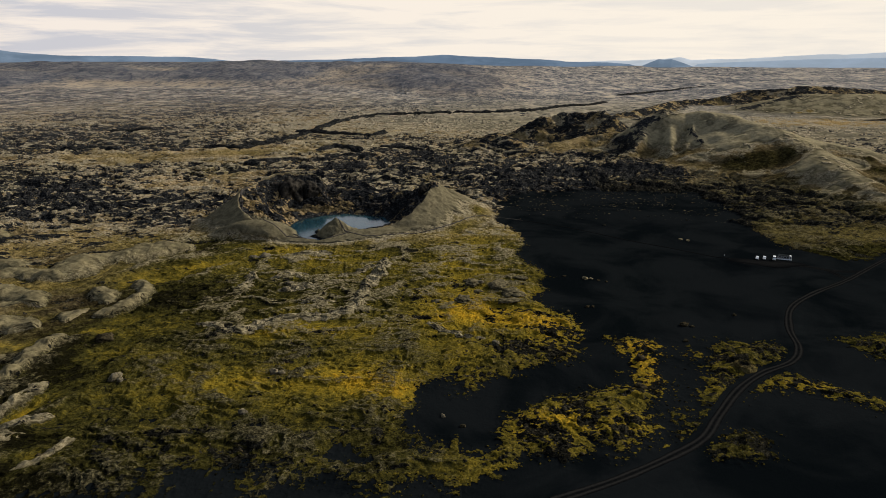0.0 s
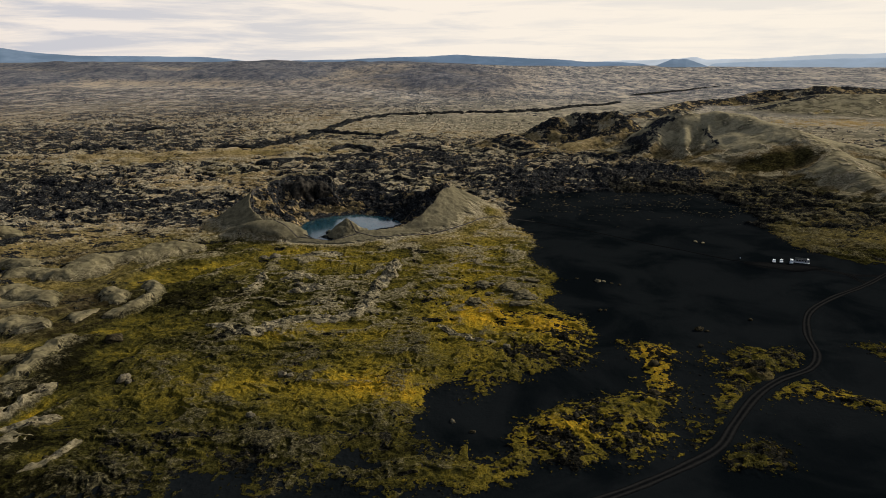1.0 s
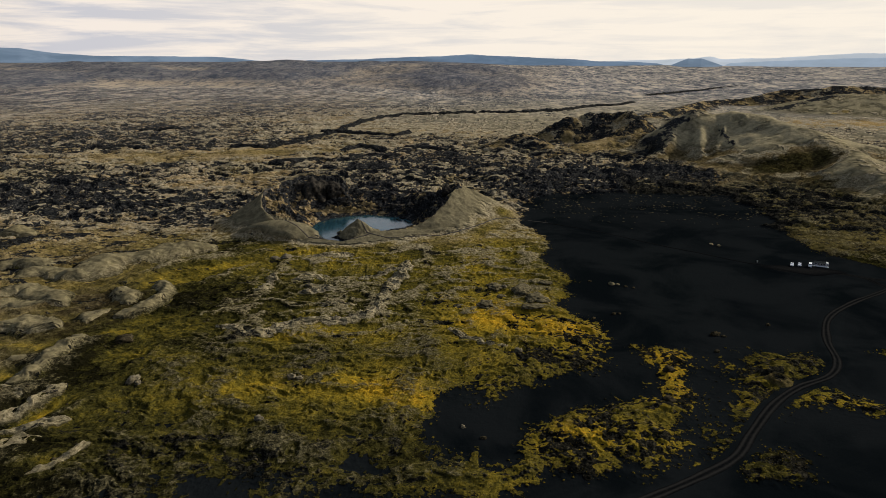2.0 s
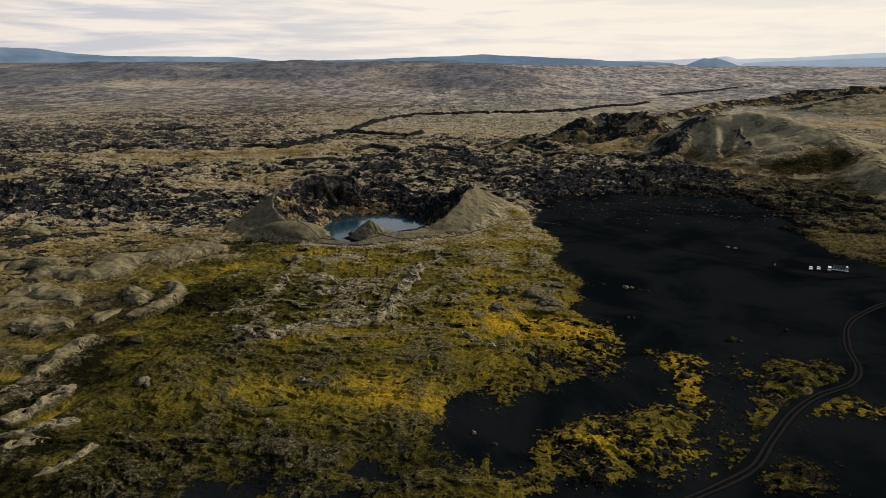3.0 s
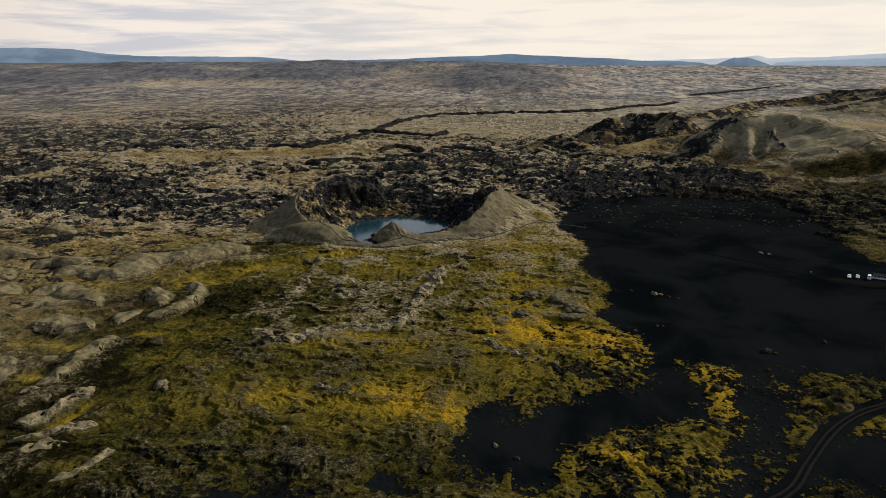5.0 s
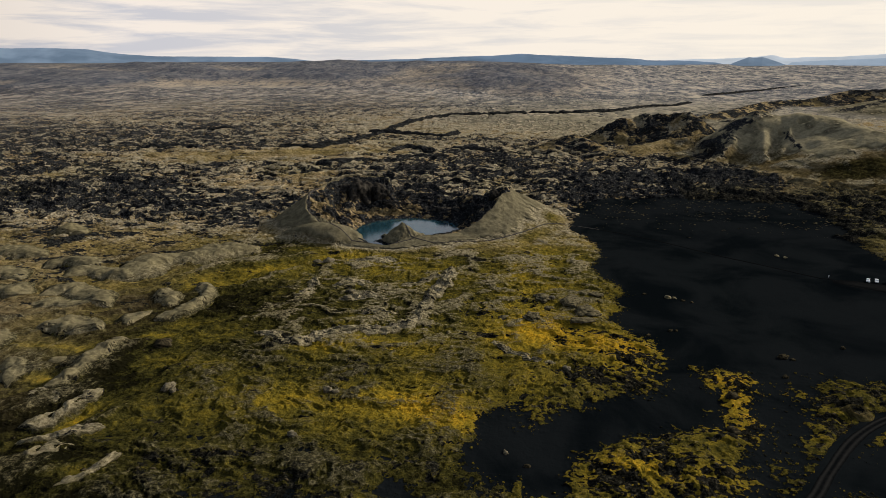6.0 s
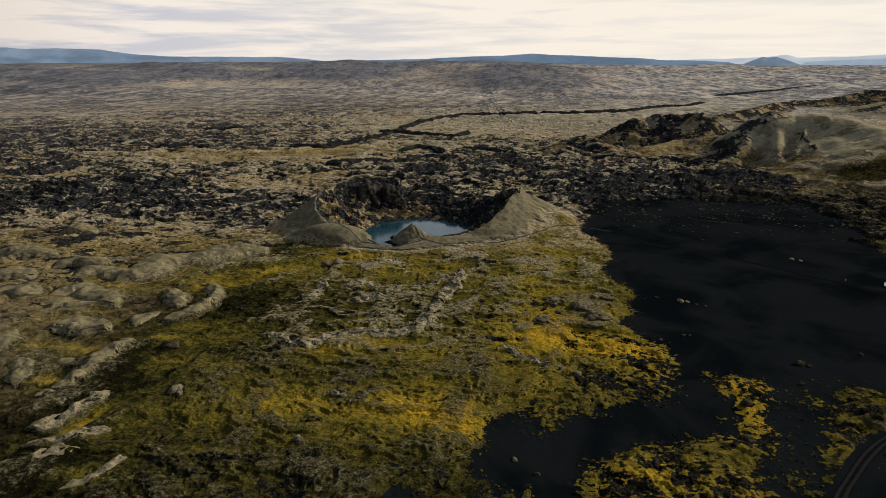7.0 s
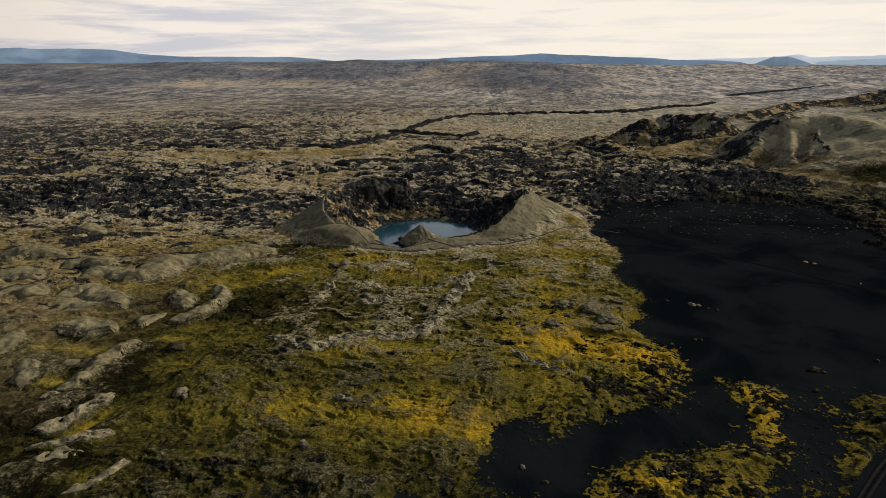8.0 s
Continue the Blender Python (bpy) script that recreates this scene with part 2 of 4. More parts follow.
TYRE = plain_material("tyre_rubber", (0.015, 0.015, 0.016), (0.03, 0.03, 0.03), 0.2, 0.9, 0.0)
WHEEL_STEEL = plain_material("steel_rim", (0.35, 0.35, 0.36), (0.5, 0.5, 0.5), 0.1, 0.35, 0.0, 0.5, 0.9)
CAR_GLASS = plain_material("dark_car_glass", (0.01, 0.012, 0.014), (0.02, 0.022, 0.025), 0.5, 0.08, 0.0, 0.5)
LAMP_RED = plain_material("red_lamp", (0.35, 0.01, 0.01), (0.45, 0.02, 0.02), 0.1, 0.25, 0.0, 0.5)
LAMP_CLEAR = plain_material("clear_lamp", (0.6, 0.6, 0.6), (0.75, 0.75, 0.75), 0.1, 0.2, 0.0, 0.5)
GREY_BOARD = plain_material("weathered_boards", (0.16, 0.16, 0.155), (0.30, 0.30, 0.29), 0.6, 0.9, 0.03)
DARK_ROOF = plain_material("dark_green_roof", (0.022, 0.030, 0.028), (0.05, 0.06, 0.055), 0.8, 0.6, 0.03)
WHITE_BOARD = plain_material("white_boards", (0.62, 0.61, 0.58), (0.78, 0.77, 0.74), 0.7, 0.7, 0.02)


# ---- noise on arrays ----
_rs = np.random.RandomState(7)
_perm = np.concatenate([_rs.permutation(512)] * 2).astype(np.int32)
_ang = _rs.rand(512) * 2 * np.pi
_gx, _gy = np.cos(_ang).astype(np.float32), np.sin(_ang).astype(np.float32)


def gnoise(x, y):
    """Gradient noise, about -0.7 to 0.7."""
    fx, fy = np.floor(x), np.floor(y)
    xi, yi = fx.astype(np.int32), fy.astype(np.int32)
    fx, fy = (x - fx).astype(np.float32), (y - fy).astype(np.float32)
    u, v = fx * fx * fx * (fx * (fx * 6 - 15) + 10), fy * fy * fy * (fy * (fy * 6 - 15) + 10)

    def corner(i, j):
        h = _perm[_perm[(xi + i) & 511] + ((yi + j) & 511)]
        return _gx[h] * (fx - i) + _gy[h] * (fy - j)

    a, b, c, d = corner(0, 0), corner(1, 0), corner(0, 1), corner(1, 1)
    return (a + (b - a) * u) * (1 - v) + (c + (d - c) * u) * v


def fbm(x, y, size, octaves=4, gain=0.5, seed=0.0):
    x, y = x / size + seed * 17.3, y / size - seed * 9.7
    total, amp = np.zeros(np.shape(x), np.float32), 1.0
    for k in range(octaves):
        total = total + amp * gnoise(x + 31.7 * k, y + 12.9 * k)
        x, y, amp = x * 2.03, y * 2.03, amp * gain
    return total


def ridged(x, y, size, octaves=4, gain=0.5, seed=0.0):
    """Sharp-crested noise, about 0 to 1."""
    x, y = x / size + seed * 11.1, y / size + seed * 23.9
    total, amp, full = np.zeros(np.shape(x), np.float32), 1.0, 0.0
    for k in range(octaves):
        total = total + amp * (1 - np.abs(gnoise(x + 7.7 * k, y + 41.3 * k)) * 1.9)
        full += amp
        x, y, amp = x * 2.07, y * 2.07, amp * gain
    return np.clip(total / full, 0, 1)


def step(a, b, v):
    u = np.clip((v - a) / (b - a), 0, 1)
    return u * u * (3 - 2 * u)


def inside(px, py, poly):
    """Signed distance to a closed outline: positive inside."""
    best = np.full(px.shape, 1e18)
    odd = np.zeros(px.shape, bool)
    for (x0, y0), (x1, y1) in zip(poly, poly[1:] + poly[:1]):
        ex, ey = x1 - x0, y1 - y0
        wx, wy = px - x0, py - y0
        k = np.clip((wx * ex + wy * ey) / (ex * ex + ey * ey), 0, 1)
        best = np.minimum(best, (wx - k * ex) ** 2 + (wy - k * ey) ** 2)
        if ey:
            odd ^= ((y0 > py) != (y1 > py)) & (px < ex * (py - y0) / ey + x0)
    return np.where(odd, 1, -1) * np.sqrt(best)


def off_line(px, py, line):
    """Distance to an open line and how far along it (0 to 1 per stretch) the nearest place lies."""
    best, along = np.full(px.shape, 1e18), np.zeros(px.shape)
    for i, ((x0, y0), (x1, y1)) in enumerate(zip(line, line[1:])):
        ex, ey = x1 - x0, y1 - y0
        wx, wy = px - x0, py - y0
        k = np.clip((wx * ex + wy * ey) / (ex * ex + ey * ey), 0, 1)
        d = (wx - k * ex) ** 2 + (wy - k * ey) ** 2
        along = np.where(d < best, i + k, along)
        best = np.minimum(best, d)
    return np.sqrt(best), along


def spline(points, gap):
    """A smooth line through the points, sampled about every gap metres."""
    pts = [points[0]] + list(points) + [points[-1]]
    out = []
    for a, b, c, d in zip(pts, pts[1:], pts[2:], pts[3:]):
        a, b, c, d = (np.array(q, float) for q in (a, b, c, d))
        n = max(2, int(np.linalg.norm(c - b) / gap))
        for i in range(n):
            t = i / n
            out.append(tuple(0.5 * (2 * b + (c - a) * t + (2 * a - 5 * b + 4 * c - d) * t * t + (3 * b - a - 3 * c + d) * t ** 3)))
    out.append(tuple(float(v) for v in points[-1]))
    return out


# ---- the plan ----
SAND_DOMAIN = [(41, 480), (48, 531), (71, 573), (104, 592), (151, 595), (198, 585), (236, 582), (249, 538), (235, 487), (228, 452), (226, 422), (230, 401), (240, 386), (250, 372), (265, 374), (283, 386), (600, 560), (600, 0), (-400, 0), (-400, 150), (-60, 300)]
LAVA_APRON = [(41, 542), (37, 588), (17, 627), (24, 691), (64, 730), (121, 733), (184, 736), (248, 740), (256, 677), (243, 600), (244, 523), (245, 471), (214, 454), (165, 482), (107, 505), (64, 512)]
# the moss: the wide field, the near isle and its strip, and the isles beside the track
MOSS_FIELD = [(41, 480), (51, 452), (57, 430), (55, 408), (47, 389), (55, 363), (62, 346), (53, 334), (57, 323), (47, 310), (55, 293), (64, 284), (65, 269), (59, 255), (59, 244), (52, 238), (42, 237), (32, 230), (21, 225), (16, 222), (10, 212), (6, 211), (5, 218), (4, 226), (-1, 225), (-7, 219), (-10, 213), (-11, 204), (-13, 197), (-13, 188), (-400, 188), (-400, 700), (41, 700)]
MOSS_NEAR = [(-13, 191), (-10, 181), (3, 176), (12, 175), (20, 179), (20, 186), (23, 193), (26, 200), (35, 207), (48, 211), (63, 215), (72, 221), (76, 230), (77, 238), (76, 248), (73, 262), (83, 262), (93, 260), (95, 253), (93, 244), (86, 238), (85, 226), (83, 214), (82, 208), (73, 198), (74, 189), (71, 181), (59, 175), (49, 178), (38, 167), (26, 175), (18, 165), (8, 159), (-4, 161), (-14, 159), (-22, 163), (-26, 171), (-35, 178), (-47, 170), (-66, 166), (-83, 165), (-93, 165), (-100, 154), (-400, 120), (-400, 198)]
MOSS_ISLES = [[(119, 254), (128, 259), (136, 255), (148, 259), (149, 248), (143, 235), (128, 229), (114, 217), (103, 204), (93, 191), (85, 181), (78, 179), (82, 188), (92, 198), (96, 210), (103, 226), (105, 233), (111, 240)],
              [(121, 224), (130, 229), (138, 226), (145, 222), (153, 214), (162, 205), (157, 198), (151, 204), (144, 210), (137, 211), (128, 214), (118, 212), (108, 204), (108, 208)],
              [(97, 188), (104, 186), (110, 184), (105, 176), (106, 171), (95, 170), (86, 170), (85, 174), (90, 181)],
              [(173, 259), (187, 261), (202, 266), (206, 260), (188, 233), (182, 235), (178, 238), (181, 247)]]
MIXED = [(94, 257), (122, 260), (105, 228), (94, 202), (78, 178), (54, 172), (67, 184), (77, 210)]
ROAD = [(31, 151), (51, 160), (72, 172), (86, 182), (97, 196), (112, 214), (127, 227), (144, 237), (154, 250), (161, 271), (175, 296), (197, 316), (229, 338), (275, 375), (328, 413), (420, 470)]
TRACK = [(245, 353), (238.6, 352.6), (231, 354), (223, 359.8), (213, 364), (202, 364), (186, 368), (179, 378)]
SPUR = [(226.5, 334.5), (228.6, 339), (229.7, 346), (227, 355), (221, 360.5)]
TRAIL = [(179, 378), (155, 399), (131, 420), (105, 445), (91, 458), (62, 478), (40, 488)]
CRATER = (-79.0, 459.0)
# bearing, shore, rim, rim height, foot, steepness of the inner wall
RIM = [(0, 38, 58, 12, 116, 1.1), (20, 40, 72, 20.5, 140, 1.2), (32, 42, 85, 25.5, 146, 1.3), (48, 42, 82, 13, 118, 1.2), (70, 38, 84, 9, 105, 1.6),
       (90, 38, 88, 9.5, 108, 1.8), (105, 37, 88, 12, 108, 2.0), (112, 37, 88, 24, 112, 3.0), (120, 37, 90, 26, 115, 3.2), (131, 37, 92, 27, 120, 3.0),
       (145, 37, 86, 24, 120, 2.0), (157, 37, 83, 22.5, 122, 1.8), (175, 36, 76, 18, 118, 1.4), (195, 35, 64, 11, 104, 1.2), (209, 34, 52, 6, 88, 1.1)]
RIM += [(228, 35, 45, 3.5, 72, 1.0), (245, 39, 46, 2.2, 62, 1.0), (264, 40, 46, 1.6, 58, 1.0), (272, 34, 41, 2.5, 60, 1.0), (285, 22, 33, 4, 62, 1.0),
        (310, 24, 36, 4.5, 70, 1.0), (335, 32, 46, 4.5, 80, 1.0), (350, 36, 54, 9, 106, 1.1)]


def around(deg, col):
    b = [r[0] for r in RIM]
    return np.interp(np.mod(deg, 360), b + [360], [r[col] for r in RIM] + [RIM[0][col]])


def polar(x, y):
    dx, dy = x - CRATER[0], y - CRATER[1]
    return np.hypot(dx, dy), np.degrees(np.arctan2(dy, dx))


def bell(v, centre, width):
    return np.exp(-((v - centre) / width) ** 2)


def plain(x, y):
    """The height of the open ground, and its cover: sand, yellow moss, bare lava, hump; dead moss, gold, far haze,
    upland.
    """
    r, az = np.hypot(x, y), np.degrees(np.arctan2(x, y))
    near = (r < 800) & (x > -430) & (y < 770)
    wx, wy = x + 5 * fbm(x, y, 30, 4, 0.6, 1), y + 5 * fbm(x, y, 30, 4, 0.6, 2)
    wx, wy = wx + 10 * fbm(x, y, 90, 2, 0.5, 3), wy + 10 * fbm(x, y, 90, 2, 0.5, 4)

    def spot(cx, cy, rx, ry):
        return np.exp(-(((x - cx) / rx) ** 2 + ((y - cy) / ry) ** 2))

    # black sand: everything in its domain that no moss covers; the edges are shaggy with lumps
    sand, mixed, apron, road = np.full(x.shape, -60.0), np.full(x.shape, -60.0), np.full(x.shape, -60.0), np.full(x.shape, 99.0)
    a, b = x[near], y[near]
    ea, eb = a + 3.0 * fbm(a, b, 22, 3, 0.55, 1), b + 3.0 * fbm(a, b, 22, 3, 0.55, 2)
    d = inside(ea, eb, SAND_DOMAIN)
    for moss in [MOSS_FIELD, MOSS_NEAR] + MOSS_ISLES:
        d = np.minimum(d, -inside(ea, eb, moss))
    sand[near] = d
    mixed[near] = inside(ea, eb, MIXED)
    apron[near] = inside(wx[near], wy[near], LAVA_APRON)
    road[near] = np.minimum(off_line(a, b, spline(ROAD, 6))[0], off_line(a, b, spline(TRACK, 6))[0])
    tuft = fbm(x, y * 0.8, 7, 4, 0.62, 5)
    tuft2 = fbm(x, y, 2.6, 3, 0.6, 47)
    lumps_zone = step(-5, 10, x) * step(330, 275, y) * step(-45, -20, sand)
    sand = np.where(mixed > -4, np.minimum(sand, sand * 0.2 + 1.0 + 4.0 * fbm(x, y, 16, 3, 0.6, 48)), sand)
    sand = np.where((x < 5) & (y < 185), np.minimum(sand, sand * 0.15 - 0.8 + 7.0 * fbm(x, y, 22, 4, 0.62, 56)), sand)
    sand = sand + 16 * fbm(x, y, 45, 4, 0.6, 50) * step(-40, 0, apron) * step(440, 480, y)
    s = step(-7.0, 5.0, sand + (3.2 + 1.6 * lumps_zone) * tuft + 3.4 * tuft2)
    s = np.maximum(s, step(5.0, 2.6, road) * step(-25, -18, sand))

    # bare lava: broad fields, plates with dark broken edges, thin cracks
    field = step(400, 500, y)
    out = step(800, 1700, r)
    zone = 0.11 * spot(-420, 520, 280, 110) + 0.14 * spot(-640, 900, 330, 260) + 0.13 * spot(-40, 690, 190, 130) + 0.10 * spot(-60, 830, 170, 130) + 0.15 * spot(-270, 440, 110, 50)
    zone = zone + 0.12 * spot(-80, 1040, 130, 90) - 0.4 * spot(760, 1270, 260, 150) - 0.30 * spot(60, 1230, 260, 170) - 0.24 * spot(-390, 800, 110, 60) - 0.20 * spot(-235, 850, 90, 60) - 0.16 * spot(-330, 1300, 300, 220) - 0.12 * spot(-230, 650, 90, 60)
    flats = np.clip(spot(-390, 800, 130, 60) + spot(-235, 850, 90, 60) + spot(60, 1230, 260, 150) + 0.8 * spot(-250, 640, 90, 50) + 0.9 * spot(-150, 1085, 80, 45) + 0.8 * spot(-560, 640, 90, 40) + 1.5 * spot(770, 1270, 260, 160), 0, 1)
    flats = flats * step(-0.25, 0.15, fbm(wx * 0.7, wy, 50, 4, 0.6, 55) + 0.25 * flats)
    flow = fbm(wx * 0.6, wy, 120, 5, 0.66, 6) * (1 - out) + 1.1 * fbm(x * 0.6, y, 330, 3, 0.6, 28) * out
    plates = ridged(wx * 0.36, wy, 34, 4, 0.56, 14)
    blocks = ridged(wx * 0.40, wy, 14, 4, 0.60, 25)
    small, large, vast = (np.abs(fbm(wx * 0.72, wy, size, 3, 0.55, seed)) for size, seed in ((13, 51), (30, 52), (85, 53)))
    w1, w2, w3 = 1 - step(650, 1200, r), step(420, 700, r) * (1 - step(1300, 2000, r)), step(1200, 1900, r)
    slab1, slab2, slab3 = step(0.02, 0.15, small), step(0.03, 0.17, large), step(0.04, 0.2, vast)
    fplates = ridged(x * 0.5, y, 190, 3, 0.55, 29)
    # crease shade between the slabs is painted in as more lava
    lava = 0.215 + zone - 0.30 * flats + 0.34 * flow + (0.16 * step(0.54, 0.42, plates) + 0.10 * bell(blocks, 0.58, 0.06)) * (1 - out) + 0.12 * bell(fplates, 0.55, 0.07) * out + 0.34 * (1 - slab1) * w1 + 0.34 * (1 - slab2) * w2 + 0.26 * (1 - slab3) * w3
    lava = lava + 0.15 * step(-200, -380, x) * step(2400, 1400, r) + 0.15 * fbm(x * 0.3, y, 190, 3, 0.55, 27) * step(450, 800, y)
    lava = np.clip(lava, 0, 0.56)
    spots = fbm(wx * 0.62, wy, 14, 5, 0.68, 7)

    # relief of the near field: rounded crusts with broken edges; long flow humps in the west
    soft = fbm(wx, wy, 24, 4, 0.5, 10)
    crust = ridged(wx * 0.6, wy, 13, 5, 0.60, 11)
    knob = ridged(wx * 0.7, wy, 5.0, 3, 0.6, 46)
    lump = fbm(x, y, 3.2, 2, 0.6, 23)
    west = step(-105, -150, x) * step(430, 360, y)
    ux, uy = 0.83 * wx - 0.55 * wy, 0.55 * wx + 0.83 * wy
    dune = fbm(ux, uy * 0.36, 17, 3, 0.5, 45)
    crusty = step(0.56, 0.68, crust)
    moss_h = 1.6 * soft + (0.85 * crusty + 0.9 * np.clip(crust - 0.62, 0, 1) + 0.32 * step(0.6, 0.76, knob) + 0.16 * lump) * (1 - 0.6 * west)
    moss_h = moss_h + west * (4.2 * np.clip(dune + 0.12, -0.3, 1) + 0.2 * crusty) + lumps_zone * 0.8 * np.clip(-tuft - 0.5 * tuft2, -0.1, 0.6)
    moss_h = moss_h * (0.10 + 0.90 * step(2, -10, sand))
    spots = spots + 0.12 * bell(crust, 0.58, 0.05)
    broken = step(5, 40, x) * step(300, 250, y) * step(-40, -12, sand)
    broken = np.maximum(broken, 0.7 * spot(45, 245, 24, 18))
    lava_near = 0.11 + 0.03 * step(-60, -130, x) + 0.50 * spots + 0.15 * broken + lumps_zone * (0.20 + 0.48 * tuft2 + 0.20 * tuft) + 0.26 * spot(-86, 180, 26, 9) + 0.26 * spot(-122, 203, 10, 4) + 0.20 * spot(-60, 167, 60, 9)
    lava_near = np.clip(lava_near - 0.10 * west + 0.30 * spot(-310, 400, 130, 60) + 0.22 * spot(-290, 330, 100, 50), 0, 1)
    lava = lava_near * (1 - field) + lava * field
    lava = np.where(apron > -14, np.maximum(lava, step(-14, 6, apron) * (0.66 + 0.6 * fbm(wx * 0.5, wy, 16, 4, 0.62, 22))), lava)

    yellow = step(470, 395, y + 25 * fbm(x, y, 70, 3, 0.5, 8)) * (1 - 0.25 * step(-150, -230, x))
    yellow = np.maximum(yellow, 0.75 * spot(30, 430, 45, 60))
    yellow = np.maximum(yellow, 0.5 * step(0.18, 0.40, fbm(x, y, 150, 3, 0.5, 9)) * step(1500, 700, r))
    yellow = np.maximum(yellow, 0.55 * spot(-235, 850, 80, 40) + 0.5 * spot(-150, 1080, 80, 60) + 0.4 * spot(-390, 800, 100, 50))
    yellow = np.where(x > 150, np.maximum(yellow, 0.88 * step(700, 600, y)), yellow)

    crag = ridged(wx * 0.4, wy, 30, 5, 0.62, 12)
    fade = 1 - step(600, 1600, r)
    tan_h = (1.6 * step(0.46, 0.64, plates) + 0.6 * step(0.53, 0.68, blocks) - 1.2) * fade + 1.4 * soft * fade + 1.7 * (slab1 * (0.6 + 2 * small) - 0.7) * w1 + 3.0 * (slab2 * (0.6 + 2 * large) - 0.7) * w2
    lava_h = 2.2 * (crag - 0.55) + 1.6 * fbm(x, y, 7, 3, 0.6, 13) * fade
    tan_h = tan_h * (1 - 0.75 * flats)
    bare = step(0.40, 0.60, lava)
    h_field = tan_h + lava_h * bare
    h = (moss_h + (0.4 * lump + 0.2) * bare) * (1 - field) + h_field * field + 0.15 + 0.45 * step(0, -12, sand)
    hump = 0.47 + (0.20 * soft + 0.22 * (crusty - 0.45) + 0.12 * (knob - 0.6)) * (1 - 0.6 * lumps_zone) * (1 - field) * (1 - west) + west * (1 - field) * (0.42 * dune - 0.04)
    hump = hump + (0.14 * (step(0.46, 0.64, plates) - 0.5) + 0.16 * (slab1 - 0.6) * w1 + 0.20 * (slab2 - 0.6) * w2 + 0.16 * soft + 0.08 - 0.20 * flats * step(1200, 950, y)) * field
    dead = (1 - field) * np.clip(0.85 * step(430, 300, y) + 0.6 * step(300, 240, y), 0, 1) * (1 - 0.25 * step(-120, -190, x))
    dead = dead * (1 - 0.85 * np.clip(spot(-70, 335, 70, 55) + 0.7 * spot(-75, 290, 60, 25), 0, 1))
    gold = 0.18 + 0.64 * (spot(-26, 211, 24, 16) + spot(18, 288, 26, 22) + 1.4 * spot(-127, 170, 10, 5) + 0.8 * spot(-134, 243, 20, 8) + 0.55 * spot(-59, 222, 34, 10) + 0.7 * spot(45, 272, 18, 14) + 0.5 * spot(-60, 266, 30, 8) + 0.9 * spot(-158, 266, 10, 5) + 1.1 * spot(-176, 222, 14, 5) + 0.9 * spot(-150, 196, 5, 9) + 0.9 * spot(-196, 248, 16, 4)) + 0.5 * fbm(x, y, 60, 3, 0.5, 24)
    # moss darkens towards west, south and east; edge-of-view falloff is put in here
    gold = gold - 0.32 * step(-60, -130, x) * step(360, 290, y) - 0.30 * step(215, 165, y) * step(20, -20, x)
    gold = np.clip(gold + 0.45 * spot(40, 190, 30, 12) + 0.12 * lumps_zone + 0.15 * spot(125, 240, 22, 16) + 0.35 * spot(140, 216, 22, 8) + 0.2 * spot(88, 240, 14, 18) - 0.2 * spot(95, 195, 30, 18), -0.4, 1) * (1 - 0.8 * spot(-86, 180, 45, 16))
    gold = np.clip(gold * (1 - 0.3 * step(205, 165, y)) + 0.26 * west * step(0.0, -0.25, dune) - 0.14 * west + 1.0 * spot(760, 1270, 240, 140), -0.4, 1)
    gold = gold - 0.13 * step(85, 112, x) * step(278, 258, y) - 0.2 * spot(97, 178, 16, 10)
    lee = step(140, 200, x) * step(800, 690, y) * step(-12, -2, -sand)
    dead = np.maximum(dead, 0.9 * lee)
    gold = gold * (1 - 0.5 * lee) - 0.2 * lee
    lava = lava + lee * (0.05 + 0.3 * fbm(x * 0.5, y, 22, 4, 0.62, 54))
    hump = hump - 0.06 * lee
    tanland = np.clip(spot(-300, 325, 70, 60) + spot(-330, 400, 90, 50), 0, 1)
    hump = hump + 0.02 * tanland * (0.6 + fbm(x, y, 30, 3, 0.5, 26))
    yellow = yellow * (1 - 0.35 * tanland)
    # golden field before the tan hill, its sunlit look put into the colour
    yellow = np.maximum(yellow, 0.45 * spot(760, 1270, 240, 140))
    hump = np.clip(hump + 0.36 * step(900, 1500, r) * step(-14, 6, az) - 0.42 * spot(760, 1270, 240, 140), 0, 1)

    h = h * (1 - s) + s * (0.25 * fbm(x, y, 40, 3, 0.5, 15) - 0.25)
    flat = step(7, 2.5, road)
    h = h * (1 - flat) + 0.25 * flat
    h = h + 3.0 * fbm(x, y, 260, 2, 0.5, 16) * step(0, 1, 1 - s) * step(3, 12, road) * step(380, 800, r)
    # the far plain swells gently up; a worn upland closes it in the north-west
    far = np.clip((r - 1800) / 3100, 0, 1.03) ** 1.6
    h = h + (58 + 18 * step(-4, 10, az)) * far * (1 + 0.05 * fbm(x, y, 700, 3, 0.5, 17)) + step(900, 2500, r) * 4 * fbm(x, y, 420, 3, 0.5, 18)
    front = r + 330 * fbm(x, y, 900, 4, 0.55, 19) + 700 * step(-14, 4, az)
    upland = step(2750, 3050, front) * step(12, -3, az + 3 * fbm(x, y, 700, 3, 0.5, 20))
    rise = step(2750, 4300, front) ** 0.8 * step(12, -6, az + 3 * fbm(x, y, 700, 3, 0.5, 20))
    rolls = fbm(x, y, 620, 4, 0.52, 21)
    h = h + rise * np.maximum(0, 104 - h) * (0.97 + 0.10 * rolls) + upland * 26 * rolls * step(4700, 3700, r)
    lava = np.where(upland > 0, lava * (1 - upland) + upland * (0.30 + 0.1 * rolls), lava)
    hump = hump * (1 - upland) + upland * np.clip(0.55 - 0.9 * rolls - 0.25 * step(3000, 3500, front), 0, 1)
